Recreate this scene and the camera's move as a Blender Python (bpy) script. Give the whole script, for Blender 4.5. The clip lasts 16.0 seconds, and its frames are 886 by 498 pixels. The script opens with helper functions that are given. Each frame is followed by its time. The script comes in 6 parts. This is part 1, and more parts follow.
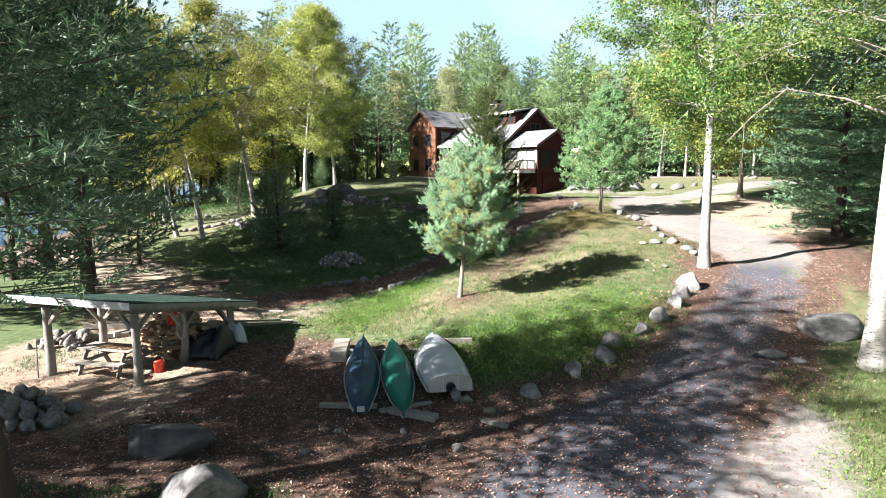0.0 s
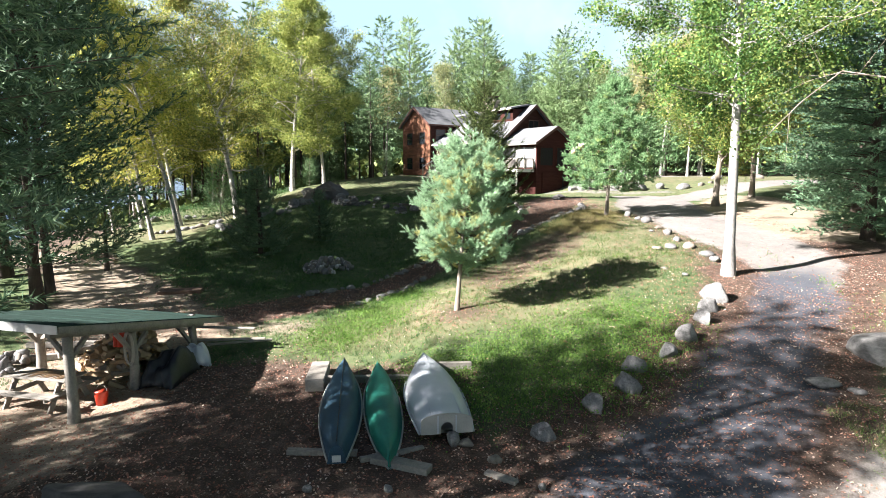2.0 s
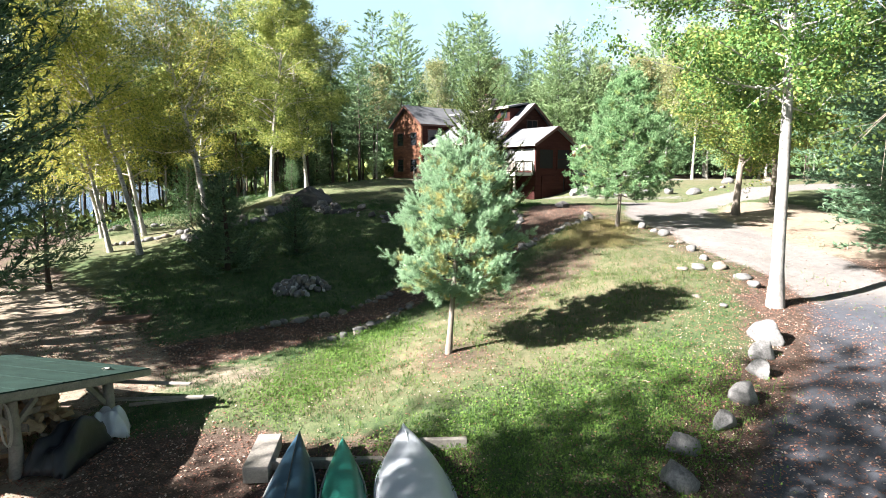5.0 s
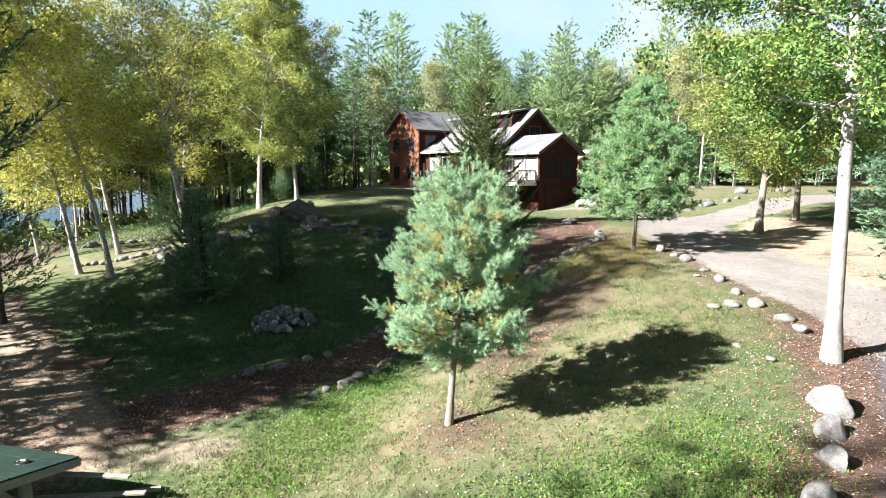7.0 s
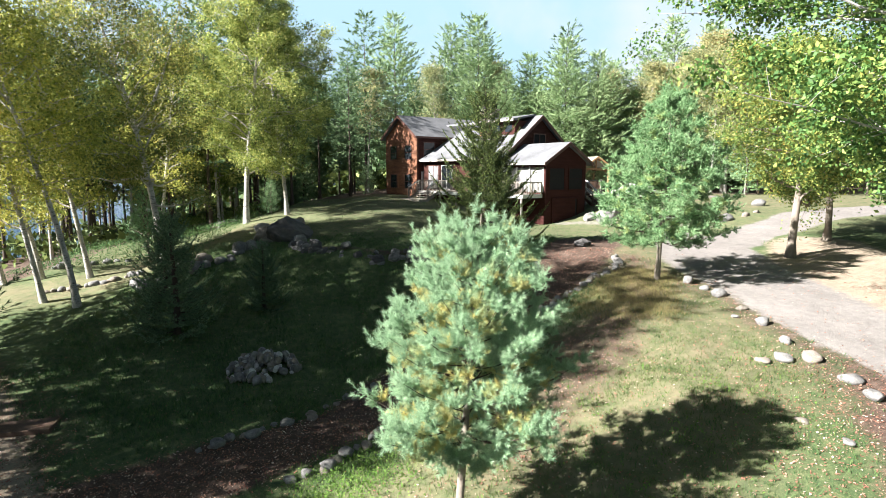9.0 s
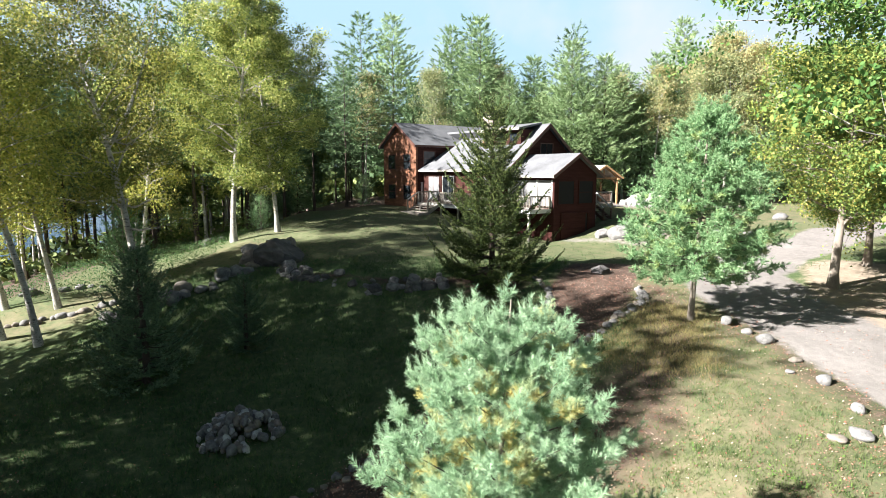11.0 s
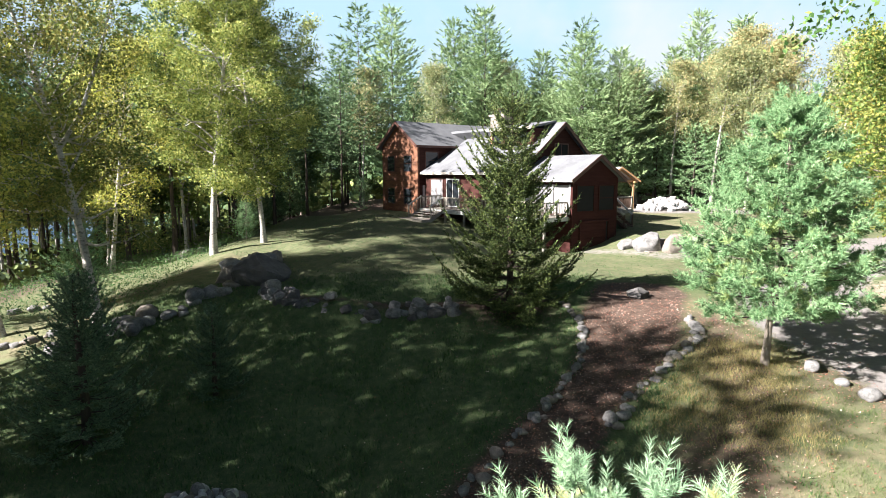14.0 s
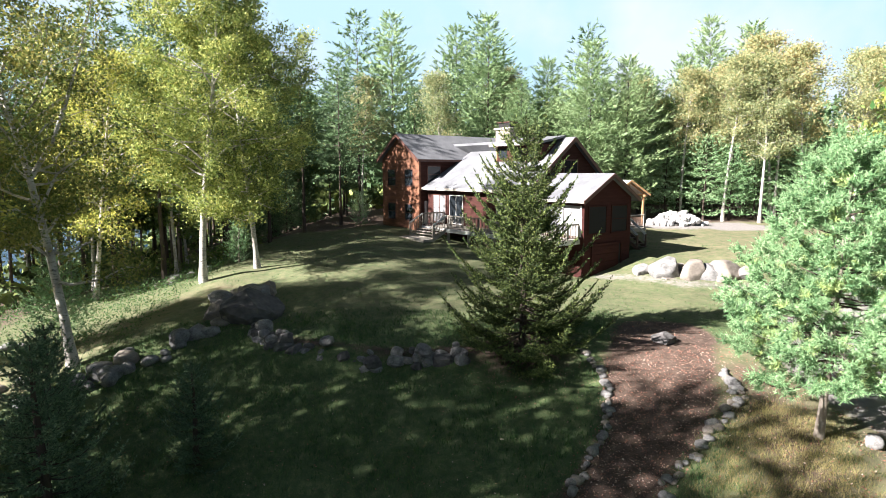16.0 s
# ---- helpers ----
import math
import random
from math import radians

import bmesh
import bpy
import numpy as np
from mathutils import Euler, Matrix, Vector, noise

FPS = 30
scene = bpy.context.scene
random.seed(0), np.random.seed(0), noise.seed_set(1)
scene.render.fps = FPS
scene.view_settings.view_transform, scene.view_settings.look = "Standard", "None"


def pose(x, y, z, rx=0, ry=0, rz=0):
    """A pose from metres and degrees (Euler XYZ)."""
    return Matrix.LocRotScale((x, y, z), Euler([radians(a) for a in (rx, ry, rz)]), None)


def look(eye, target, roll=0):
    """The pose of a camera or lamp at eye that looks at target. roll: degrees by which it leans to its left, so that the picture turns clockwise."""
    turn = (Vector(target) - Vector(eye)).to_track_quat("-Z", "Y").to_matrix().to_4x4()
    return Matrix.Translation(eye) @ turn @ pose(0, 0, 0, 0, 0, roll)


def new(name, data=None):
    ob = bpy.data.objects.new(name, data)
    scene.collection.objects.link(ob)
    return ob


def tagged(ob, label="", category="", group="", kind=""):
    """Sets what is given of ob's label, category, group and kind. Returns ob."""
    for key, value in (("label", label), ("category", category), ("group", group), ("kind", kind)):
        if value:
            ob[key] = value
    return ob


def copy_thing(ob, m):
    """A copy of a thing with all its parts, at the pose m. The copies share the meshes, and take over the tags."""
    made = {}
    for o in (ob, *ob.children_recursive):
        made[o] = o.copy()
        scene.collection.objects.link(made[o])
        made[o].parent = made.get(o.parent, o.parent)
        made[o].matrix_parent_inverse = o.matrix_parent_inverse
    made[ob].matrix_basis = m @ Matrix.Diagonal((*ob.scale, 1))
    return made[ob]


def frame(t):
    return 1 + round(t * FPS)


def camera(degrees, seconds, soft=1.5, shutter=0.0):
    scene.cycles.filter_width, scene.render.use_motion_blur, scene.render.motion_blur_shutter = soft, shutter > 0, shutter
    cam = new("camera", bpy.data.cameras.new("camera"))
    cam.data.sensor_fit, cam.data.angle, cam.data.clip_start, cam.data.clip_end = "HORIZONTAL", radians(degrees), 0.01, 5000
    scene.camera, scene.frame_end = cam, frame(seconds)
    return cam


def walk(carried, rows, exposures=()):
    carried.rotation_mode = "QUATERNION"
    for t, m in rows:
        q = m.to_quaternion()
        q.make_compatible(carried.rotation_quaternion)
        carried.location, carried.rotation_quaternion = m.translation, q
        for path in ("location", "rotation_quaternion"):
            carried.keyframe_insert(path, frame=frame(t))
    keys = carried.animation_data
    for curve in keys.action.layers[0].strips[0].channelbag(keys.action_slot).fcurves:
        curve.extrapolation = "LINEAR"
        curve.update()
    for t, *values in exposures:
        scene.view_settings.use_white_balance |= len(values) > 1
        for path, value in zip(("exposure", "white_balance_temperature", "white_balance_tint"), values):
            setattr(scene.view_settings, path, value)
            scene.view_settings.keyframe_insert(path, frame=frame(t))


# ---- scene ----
cam = camera(74.2, 16.0, 0.8)
METRES, EYE, TILT, LEAN, TURN = 24.0, 6.22, -7.3, 0.0, 0.0
ROWS = [
    (0.0, 0.0, 0.0, 0.0, 0.0, 0.0, -0.0),
    (0.5, 0.0001, 0.0284, 0.0033, -0.16, -0.0, 0.02),
    (1.0, 0.0001, 0.0566, 0.0065, -0.31, -0.02, 0.02),
    (1.5, -0.0003, 0.0852, 0.0088, -0.42, -0.0, 0.0),
    (2.0, -0.0, 0.1135, 0.0108, -0.53, -0.02, -0.01),
    (2.5, 0.0008, 0.1422, 0.0132, -0.65, -0.02, -0.02),
    (3.0, 0.0022, 0.1709, 0.0152, -0.75, -0.0, -0.01),
    (3.5, 0.0034, 0.1974, 0.0173, -0.84, -0.0, -0.02),
    (4.0, 0.0054, 0.2245, 0.0242, -0.94, -0.01, -0.02),
    (6.5, 0.01, 0.3678, 0.085, -1.28, -0.05, 0.05),
    (7.0, 0.0095, 0.3985, 0.0973, -1.32, -0.06, 0.04),
    (7.5, 0.0089, 0.4297, 0.108, -1.38, -0.08, 0.05),
    (8.0, 0.008, 0.4616, 0.1191, -1.42, -0.1, 0.06),
    (8.5, 0.0074, 0.4937, 0.1345, -1.47, -0.11, 0.06),
    (9.0, 0.0061, 0.5247, 0.1544, -1.52, -0.13, 0.08),
    (11.5, -0.0032, 0.6841, 0.2205, -1.69, -0.1, 0.22),
    (12.0, -0.0061, 0.717, 0.2266, -1.73, -0.1, 0.19),
    (12.5, -0.0082, 0.7501, 0.231, -1.75, -0.08, 0.19),
    (13.0, -0.0114, 0.7811, 0.2348, -1.79, -0.1, 0.2),
    (13.5, -0.0143, 0.8103, 0.2392, -1.85, -0.1, 0.17),
    (14.0, -0.0155, 0.838, 0.2468, -1.84, -0.13, 0.19),
    (14.5, -0.0178, 0.863, 0.2607, -1.84, -0.14, 0.22),
    (15.0, -0.0193, 0.8855, 0.2841, -1.87, -0.15, 0.21),
    (15.5, -0.022, 0.907, 0.3046, -1.89, -0.15, 0.24),
    (16.0, -0.0243, 0.9297, 0.3129, -1.89, -0.14, 0.26),
]
walk(cam, [(t, pose(0, 0, EYE, TILT, LEAN, TURN) @ pose(METRES * x, METRES * y, METRES * z, 90 + pitch, roll, yaw)) for t, x, y, z, yaw, pitch, roll in ROWS],
     [(0, 2.41, 6350, 14), (4, 2.54, 6350, 14), (7, 2.30, 6350, 12), (9, 2.28, 6350, 12), (12, 2.19, 6350, 13), (14, 2.26, 6350, 15), (16, 2.35, 6350, 16)])

# ---- world, sun ----
SUN_AZ = math.atan2(-0.36, -0.93)          # the sun stands low on the left, slightly behind the walk
SUN_EL = radians(32)
world = bpy.data.worlds.new("sky")
scene.world = world
world.use_nodes = True
wn = world.node_tree.nodes
wl = world.node_tree.links
sky = wn.new("ShaderNodeTexSky")
sky.sky_type = "NISHITA"
sky.sun_disc = False
sky.sun_elevation = SUN_EL
sky.sun_rotation = math.pi / 2 - SUN_AZ
sky.air_density, sky.dust_density, sky.ozone_density = 1.0, 1.6, 1.0
wn["Background"].inputs["Strength"].default_value = 0.007
# pale blue haze low over the horizon with thin white cloud in it, deep blue above
wtc, wno, wse = wn.new("ShaderNodeTexCoord"), wn.new("ShaderNodeTexNoise"), wn.new("ShaderNodeSeparateXYZ")
wrp, wcl, wmx, wmc = wn.new("ShaderNodeValToRGB"), wn.new("ShaderNodeValToRGB"), wn.new("ShaderNodeMix"), wn.new("ShaderNodeMix")
wno.inputs["Scale"].default_value, wno.inputs["Detail"].default_value, wno.inputs["Roughness"].default_value = 3.4, 5, 0.55
for ramp_node, low, high, a, b in ((wrp, 0.29, 0.42, 0.97, 0.05), (wcl, 0.46, 0.66, 0.0, 0.7)):
    ends = ramp_node.color_ramp.elements
    ends[0].position, ends[0].color = low, (a, a, a, 1)
    ends[1].position, ends[1].color = high, (b, b, b, 1)
wmx.data_type = wmc.data_type = "RGBA"
wmc.inputs[6].default_value, wmc.inputs[7].default_value = (18.6, 27.6, 32.6, 1), (29.5, 30.6, 31.6, 1)
wl.new(wtc.outputs["Generated"], wno.inputs["Vector"])
wl.new(wtc.outputs["Generated"], wse.inputs["Vector"])
wl.new(wse.outputs["Z"], wrp.inputs["Fac"])
wl.new(wno.outputs["Fac"], wcl.inputs["Fac"])
wl.new(wcl.outputs["Color"], wmc.inputs[0])
wl.new(wmc.outputs[2], wmx.inputs[7])
wl.new(wrp.outputs["Color"], wmx.inputs[0])
zenith = wn.new("ShaderNodeVectorMath")
zenith.operation = "SCALE"
zenith.inputs["Scale"].default_value = 1.5
wl.new(sky.outputs["Color"], zenith.inputs[0])
wl.new(zenith.outputs[0], wmx.inputs[6])
wl.new(wmx.outputs[2], wn["Background"].inputs["Color"])
sun_data = bpy.data.lights.new("sun", "SUN")
sun_data.energy, sun_data.angle, sun_data.color = 5.0, radians(0.6), (1.0, 0.96, 0.885)
sun = new("sun", sun_data)
sun.matrix_world = look((0, 0, 60), (-math.cos(SUN_EL) * math.cos(SUN_AZ), -math.cos(SUN_EL) * math.sin(SUN_AZ), 60 - math.sin(SUN_EL)))



# ---- node helpers ----
class Nodes:
    """A small wrapper round one material's node tree."""

    def __init__(self, name):
        self.mat = bpy.data.materials.new(name)
        self.mat.use_nodes = True
        self.t = self.mat.node_tree
        self.out = self.t.nodes["Material Output"]
        self.bsdf = self.t.nodes["Principled BSDF"]

    def node(self, kind, **props):
        n = self.t.nodes.new("ShaderNode" + kind)
        for k, v in props.items():
            if k == "op":
                n.operation = v
            elif k == "data_type":
                n.data_type = v
            elif k == "blend":
                n.blend_type = v
            elif k == "attribute":
                n.attribute_name = v
            elif k == "feature":
                n.feature = v
        return n

    def link(self, a, b):
        self.t.links.new(a, b)

    def coords(self, scale=(1, 1, 1)):
        tc = self.node("TexCoord")
        mp = self.node("Mapping")
        mp.inputs["Scale"].default_value = scale
        self.link(tc.outputs["Object"], mp.inputs["Vector"])
        return mp.outputs["Vector"]

    def noise(self, scale, detail=4, rough=0.6, vec=None):
        n = self.node("TexNoise")
        n.inputs["Scale"].default_value = scale
        n.inputs["Detail"].default_value = detail
        n.inputs["Roughness"].default_value = rough
        self.link(vec if vec is not None else self.coords(), n.inputs["Vector"])
        return n.outputs["Fac"]

    def ramp(self, fac, stops):
        r = self.node("ValToRGB")
        el = r.color_ramp.elements
        while len(el) < len(stops):
            el.new(0.5)
        for e, (p, c) in zip(el, stops):
            e.position = p
            e.color = (*c, 1) if len(c) == 3 else c
        self.link(fac, r.inputs["Fac"])
        return r.outputs["Color"]

    def mix(self, fac, a, b, blend="MIX"):
        m = self.node("Mix", data_type="RGBA", blend=blend)
        for sock, v in ((m.inputs[0], fac), (m.inputs[6], a), (m.inputs[7], b)):
            if isinstance(v, (int, float)):
                sock.default_value = v
            elif isinstance(v, tuple):
                sock.default_value = (*v, 1)
            else:
                self.link(v, sock)
        return m.outputs[2]

    def math(self, op, a, b=0.0, clamp=False):
        m = self.node("Math", op=op)
        m.use_clamp = clamp
        for sock, v in zip(m.inputs, (a, b)):
            if isinstance(v, (int, float)):
                sock.default_value = v
            else:
                self.link(v, sock)
        return m.outputs[0]

    def attr(self, name):
        return self.node("Attribute", attribute=name).outputs["Fac"]

    def bump(self, height, strength=0.4, dist=0.02):
        b = self.node("Bump")
        b.inputs["Strength"].default_value = strength
        b.inputs["Distance"].default_value = dist
        self.link(height, b.inputs["Height"])
        self.link(b.outputs["Normal"], self.bsdf.inputs["Normal"])

    def done(self, color, rough=0.7, metal=0.0, spec=None):
        for key, v in (("Base Color", color), ("Roughness", rough), ("Metallic", metal)):
            s = self.bsdf.inputs[key]
            if isinstance(v, (int, float)):
                s.default_value = v
            elif isinstance(v, tuple):
                s.default_value = (*v, 1)
            else:
                self.link(v, s)
        if spec is not None:
            self.bsdf.inputs["Specular IOR Level"].default_value = spec
        return self.mat


def plain(name, color, rough=0.7, metal=0.0, vary=0.25, scale=3.0, bump=0.2, stretch=(1, 1, 1), fine=40.0):
    """A material with a coarse and a fine variation of one colour."""
    n = Nodes(name)
    v = n.coords(stretch)
    a = n.noise(scale, 5, 0.65, v)
    b = n.noise(fine, 3, 0.6, v)
    dark = tuple(c * (1 - vary) for c in color)
    light = tuple(min(1.0, c * (1 + vary)) for c in color)
    col = n.ramp(n.math("ADD", n.math("MULTIPLY", a, 0.65), n.math("MULTIPLY", b, 0.35)), [(0.32, dark), (0.68, light)])
    if bump:
        n.bump(b, bump, 0.01)
    return n.done(col, rough, metal)


def foliage(name, stops, gloss=0.5, through_light=0.35, big=0.35, yellow=None):
    """Leaf or needle material: colour by island and by a large-scale noise, some light passing through."""
    n = Nodes(name)
    geo = n.node("NewGeometry")
    oi = n.node("ObjectInfo")
    f = n.math("MULTIPLY", geo.outputs["Random Per Island"], 0.55)
    f = n.math("ADD", f, n.math("MULTIPLY", n.noise(big, 3, 0.6), 0.45))
    f = n.math("ADD", f, n.math("MULTIPLY", n.math("SUBTRACT", oi.outputs["Random"], 0.5), 0.22))
    col = n.ramp(f, stops)
    if yellow and yellow[1] == "old":
        col = n.mix(n.attr("old"), col, yellow[0])
    elif yellow:
        colour, low, high, scale = yellow
        m = n.node("MapRange")
        m.inputs["From Min"].default_value, m.inputs["From Max"].default_value = low, high
        n.link(n.noise(scale, 2, 0.5), m.inputs["Value"])
        col = n.mix(m.outputs[0], col, colour)
    n.done(col, gloss + 0.1, 0.0, 0.2)
    tr = n.node("BsdfTranslucent")
    n.link(col, tr.inputs["Color"])
    mx = n.node("MixShader")
    mx.inputs[0].default_value = through_light
    n.link(n.bsdf.outputs[0], mx.inputs[1])
    n.link(tr.outputs[0], mx.inputs[2])
    n.link(mx.outputs[0], n.out.inputs["Surface"])
    return n.mat


# ---- mesh helpers ----
def mesh_np(name, verts, faces, mats, smooth=False, attrs=None):
    """A mesh from numpy arrays; all faces have as many corners as faces has columns."""
    me = bpy.data.meshes.new(name)
    verts, faces = np.asarray(verts, np.float32), np.asarray(faces, np.int32)
    k = faces.shape[1]
    me.vertices.add(len(verts))
    me.vertices.foreach_set("co", verts.ravel())
    me.loops.add(faces.size)
    me.loops.foreach_set("vertex_index", faces.ravel())
    me.polygons.add(len(faces))
    me.polygons.foreach_set("loop_start", np.arange(len(faces), dtype=np.int32) * k)
    me.update(calc_edges=True)
    me.polygons.foreach_set("use_smooth", np.full(len(faces), smooth))
    for key, values in (attrs or {}).items():
        at = me.attributes.new(key, "FLOAT", "POINT")
        at.data.foreach_set("value", np.asarray(values, np.float32))
    for m in mats if isinstance(mats, (list, tuple)) else [mats]:
        me.materials.append(m)
    return me


class Soup:
    """Collects quads or triangles."""

    def __init__(self):
        self.v, self.f, self.n = [], [], 0

    def add(self, v, f):
        self.v.append(np.asarray(v, float).reshape(-1, 3))
        self.f.append(np.asarray(f, int) + self.n)
        self.n += len(self.v[-1])

    def tube(self, pts, radii, sides=6):
        pts = np.asarray(pts, float)
        d = np.gradient(pts, axis=0)
        d /= np.linalg.norm(d, axis=1)[:, None] + 1e-9
        ref = np.array([0.31, 0.17, 0.93]) if abs(d[0, 2]) < 0.8 else np.array([0.9, 0.3, 0.1])
        x = np.cross(d, ref)
        x /= np.linalg.norm(x, axis=1)[:, None] + 1e-9
        y = np.cross(d, x)
        a = np.arange(sides) * 2 * np.pi / sides
        ring = x[:, None] * np.cos(a)[None, :, None] + y[:, None] * np.sin(a)[None, :, None]
        v = pts[:, None] + ring * np.asarray(radii, float)[:, None, None]
        i, j = np.meshgrid(np.arange(len(pts) - 1), np.arange(sides), indexing="ij")
        k = (j + 1) % sides
        f = np.stack([i * sides + j, i * sides + k, (i + 1) * sides + k, (i + 1) * sides + j], -1).reshape(-1, 4)
        self.add(v, f)

    def mesh(self, name, mat, smooth=False):
        return mesh_np(name, np.concatenate(self.v), np.concatenate(self.f), mat, smooth)


def unit(v):
    return v / (np.linalg.norm(v, axis=-1, keepdims=True) + 1e-9)


def box_bm(bm, lo, hi, bevel=0.0):
    lo, hi = Vector(lo), Vector(hi)
    r = bmesh.ops.create_cube(bm, size=1.0, matrix=Matrix.Translation((lo + hi) / 2) @ Matrix.Diagonal((*(hi - lo), 1)))
    if bevel:
        es = list({e for v in r["verts"] for e in v.link_edges})
        bmesh.ops.bevel(bm, geom=es, offset=bevel, segments=1, affect="EDGES")


def beam_bm(bm, p, q, w, h=None, bevel=0.0):
    """A squared timber from p to q, w wide and h high."""
    p, q = Vector(p), Vector(q)
    d = q - p
    m = d.to_track_quat("X", "Z").to_matrix().to_4x4()
    r = bmesh.ops.create_cube(bm, size=1.0, matrix=Matrix.Translation((p + q) / 2) @ m @ Matrix.Diagonal((d.length, w, h or w, 1)))
    if bevel:
        es = list({e for v in r["verts"] for e in v.link_edges})
        bmesh.ops.bevel(bm, geom=es, offset=bevel, segments=1, affect="EDGES")


def prism_bm(bm, poly, direction):
    """A closed prism: a polygon of points pushed along direction."""
    a = [bm.verts.new(p) for p in poly]
    b = [bm.verts.new(Vector(p) + Vector(direction)) for p in poly]
    bm.faces.new(a)
    bm.faces.new(b[::-1])
    for i in range(len(a)):
        j = (i + 1) % len(a)
        bm.faces.new((a[j], a[i], b[i], b[j]))
    bmesh.ops.recalc_face_normals(bm, faces=bm.faces)


def part(name, bm, material, parent=None, label="", smooth=False):
    """Links a bmesh as one mesh object, under a thing or a part where one is given."""
    me = bpy.data.meshes.new(name)
    bm.to_mesh(me)
    bm.free()
    me.materials.append(material)
    if smooth:
        me.polygons.foreach_set("use_smooth", np.full(len(me.polygons), True))
    ob = new(name, me)
    ob.parent = parent
    return tagged(ob, label)


def piece(name, me, parent=None, m=None, label=""):
    ob = new(name, me)
    ob.parent = parent
    if m is not None:
        ob.matrix_basis = m
    return tagged(ob, label)


def thing(name, m, label, category, group="", kind=""):
    e = new(name)
    e.matrix_basis = m
    e.empty_display_size = 0.2
    return tagged(e, label, category, group, kind)


def boxpart(name, lo, hi, material, parent, bevel=0.0, label=""):
    bm = bmesh.new()
    box_bm(bm, lo, hi, bevel)
    return part(name, bm, material, parent, label)


def beampart(name, p, q, w, h, material, parent, bevel=0.0, label=""):
    bm = bmesh.new()
    beam_bm(bm, p, q, w, h, bevel)
    return part(name, bm, material, parent, label)

# ---- materials ----
MAT = {}
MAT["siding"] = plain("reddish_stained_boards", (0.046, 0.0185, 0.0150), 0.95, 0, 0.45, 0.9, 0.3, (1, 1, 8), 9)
# strong tone variation also paints sun patches on the lake gable
MAT["siding_worn_dappled"] = plain("orange_weathered_sun_patched_boards", (0.145, 0.058, 0.028), 0.8, 0, 0.75, 1.1, 0.3, (1, 1, 6), 9)
MAT["garage_wall"] = plain("dark_red_boards", (0.044, 0.0155, 0.0135), 0.97, 0, 0.3, 0.8, 0.3, (1, 1, 8), 9)
MAT["shingle"] = plain("grey_asphalt_shingles", (0.126, 0.130, 0.140), 0.9, 0, 0.35, 0.7, 0.5, (1, 1, 1), 14)
MAT["trim"] = plain("brown_trim", (0.078, 0.029, 0.019), 0.6, 0, 0.25, 2)
MAT["fascia"] = plain("pale_drip_edge", (0.390, 0.358, 0.312), 0.6, 0, 0.15, 2)
MAT["deck"] = plain("grey_weathered_deck_wood", (0.273, 0.247, 0.208), 0.8, 0, 0.25, 2, 0.2, (1, 1, 1), 25)
MAT["white"] = plain("off_white_panel", (0.540, 0.540, 0.525), 0.6, 0, 0.08, 2)
MAT["curtain"] = plain("white_blind", (0.22, 0.22, 0.225), 0.9, 0, 0.08, 3)
MAT["concrete"] = plain("grey_foundation", (0.208, 0.195, 0.182), 0.9, 0, 0.3, 2, 0.4)
MAT["bark_dark"] = plain("dark_brown_bark", (0.058, 0.042, 0.033), 0.95, 0, 0.5, 3, 0.8, (1, 1, 0.3), 22)
MAT["bark_grey"] = plain("grey_young_bark", (0.215, 0.182, 0.150), 0.9, 0, 0.35, 5, 0.5, (1, 1, 0.5), 30)
MAT["stone"] = plain("grey_field_stone", (0.165, 0.161, 0.157), 0.9, 0, 0.7, 2.2, 0.8, (1, 1, 1), 14)
MAT["stone_warm"] = plain("tan_field_stone", (0.195, 0.169, 0.143), 0.9, 0, 0.45, 2.2, 0.8, (1, 1, 1), 14)
MAT["weathered"] = plain("silvered_timber", (0.234, 0.215, 0.189), 0.85, 0, 0.35, 3, 0.4, (1, 1, 1), 25)
MAT["roof_green"] = plain("dark_green_roofing", (0.019, 0.040, 0.033), 0.8, 0, 0.4, 2, 0.2)
MAT["red_plastic"] = plain("red_plastic", (0.520, 0.040, 0.016), 0.4, 0, 0.12, 4, 0.0)
MAT["tarp"] = plain("black_tarpaulin", (0.013, 0.014, 0.018), 0.45, 0, 0.4, 4, 0.4)
MAT["canoe_blue"] = plain("dark_blue_canoe_paint", (0.020, 0.060, 0.10), 0.6, 0, 0.35, 1.5, 0.05, (1, 1, 1), 14)
MAT["canoe_green"] = plain("teal_green_canoe_paint", (0.012, 0.160, 0.120), 0.55, 0, 0.25, 1.5, 0.05, (1, 1, 1), 14)
MAT["aluminium"] = plain("dull_aluminium", (0.50, 0.53, 0.58), 0.5, 0.1, 0.1, 2, 0.05)
MAT["gunwale"] = plain("pale_gunwale", (0.403, 0.403, 0.377), 0.5, 0.2, 0.15, 3, 0.05)
MAT["split_wood"] = plain("split_firewood", (0.293, 0.195, 0.111), 0.9, 0, 0.4, 3, 0.4)
MAT["pine_log"] = plain("yellow_peeled_logs", (0.33, 0.19, 0.09), 0.7, 0, 0.2, 3, 0.2)
MAT["dark_gap"] = plain("dark_opening", (0.008, 0.008, 0.008), 0.9, 0, 0.2, 3, 0)


def glass_mat():
    n = Nodes("window_glass")
    n.done((0.02, 0.025, 0.03), 0.06)
    return n.mat


MAT["glass"] = glass_mat()


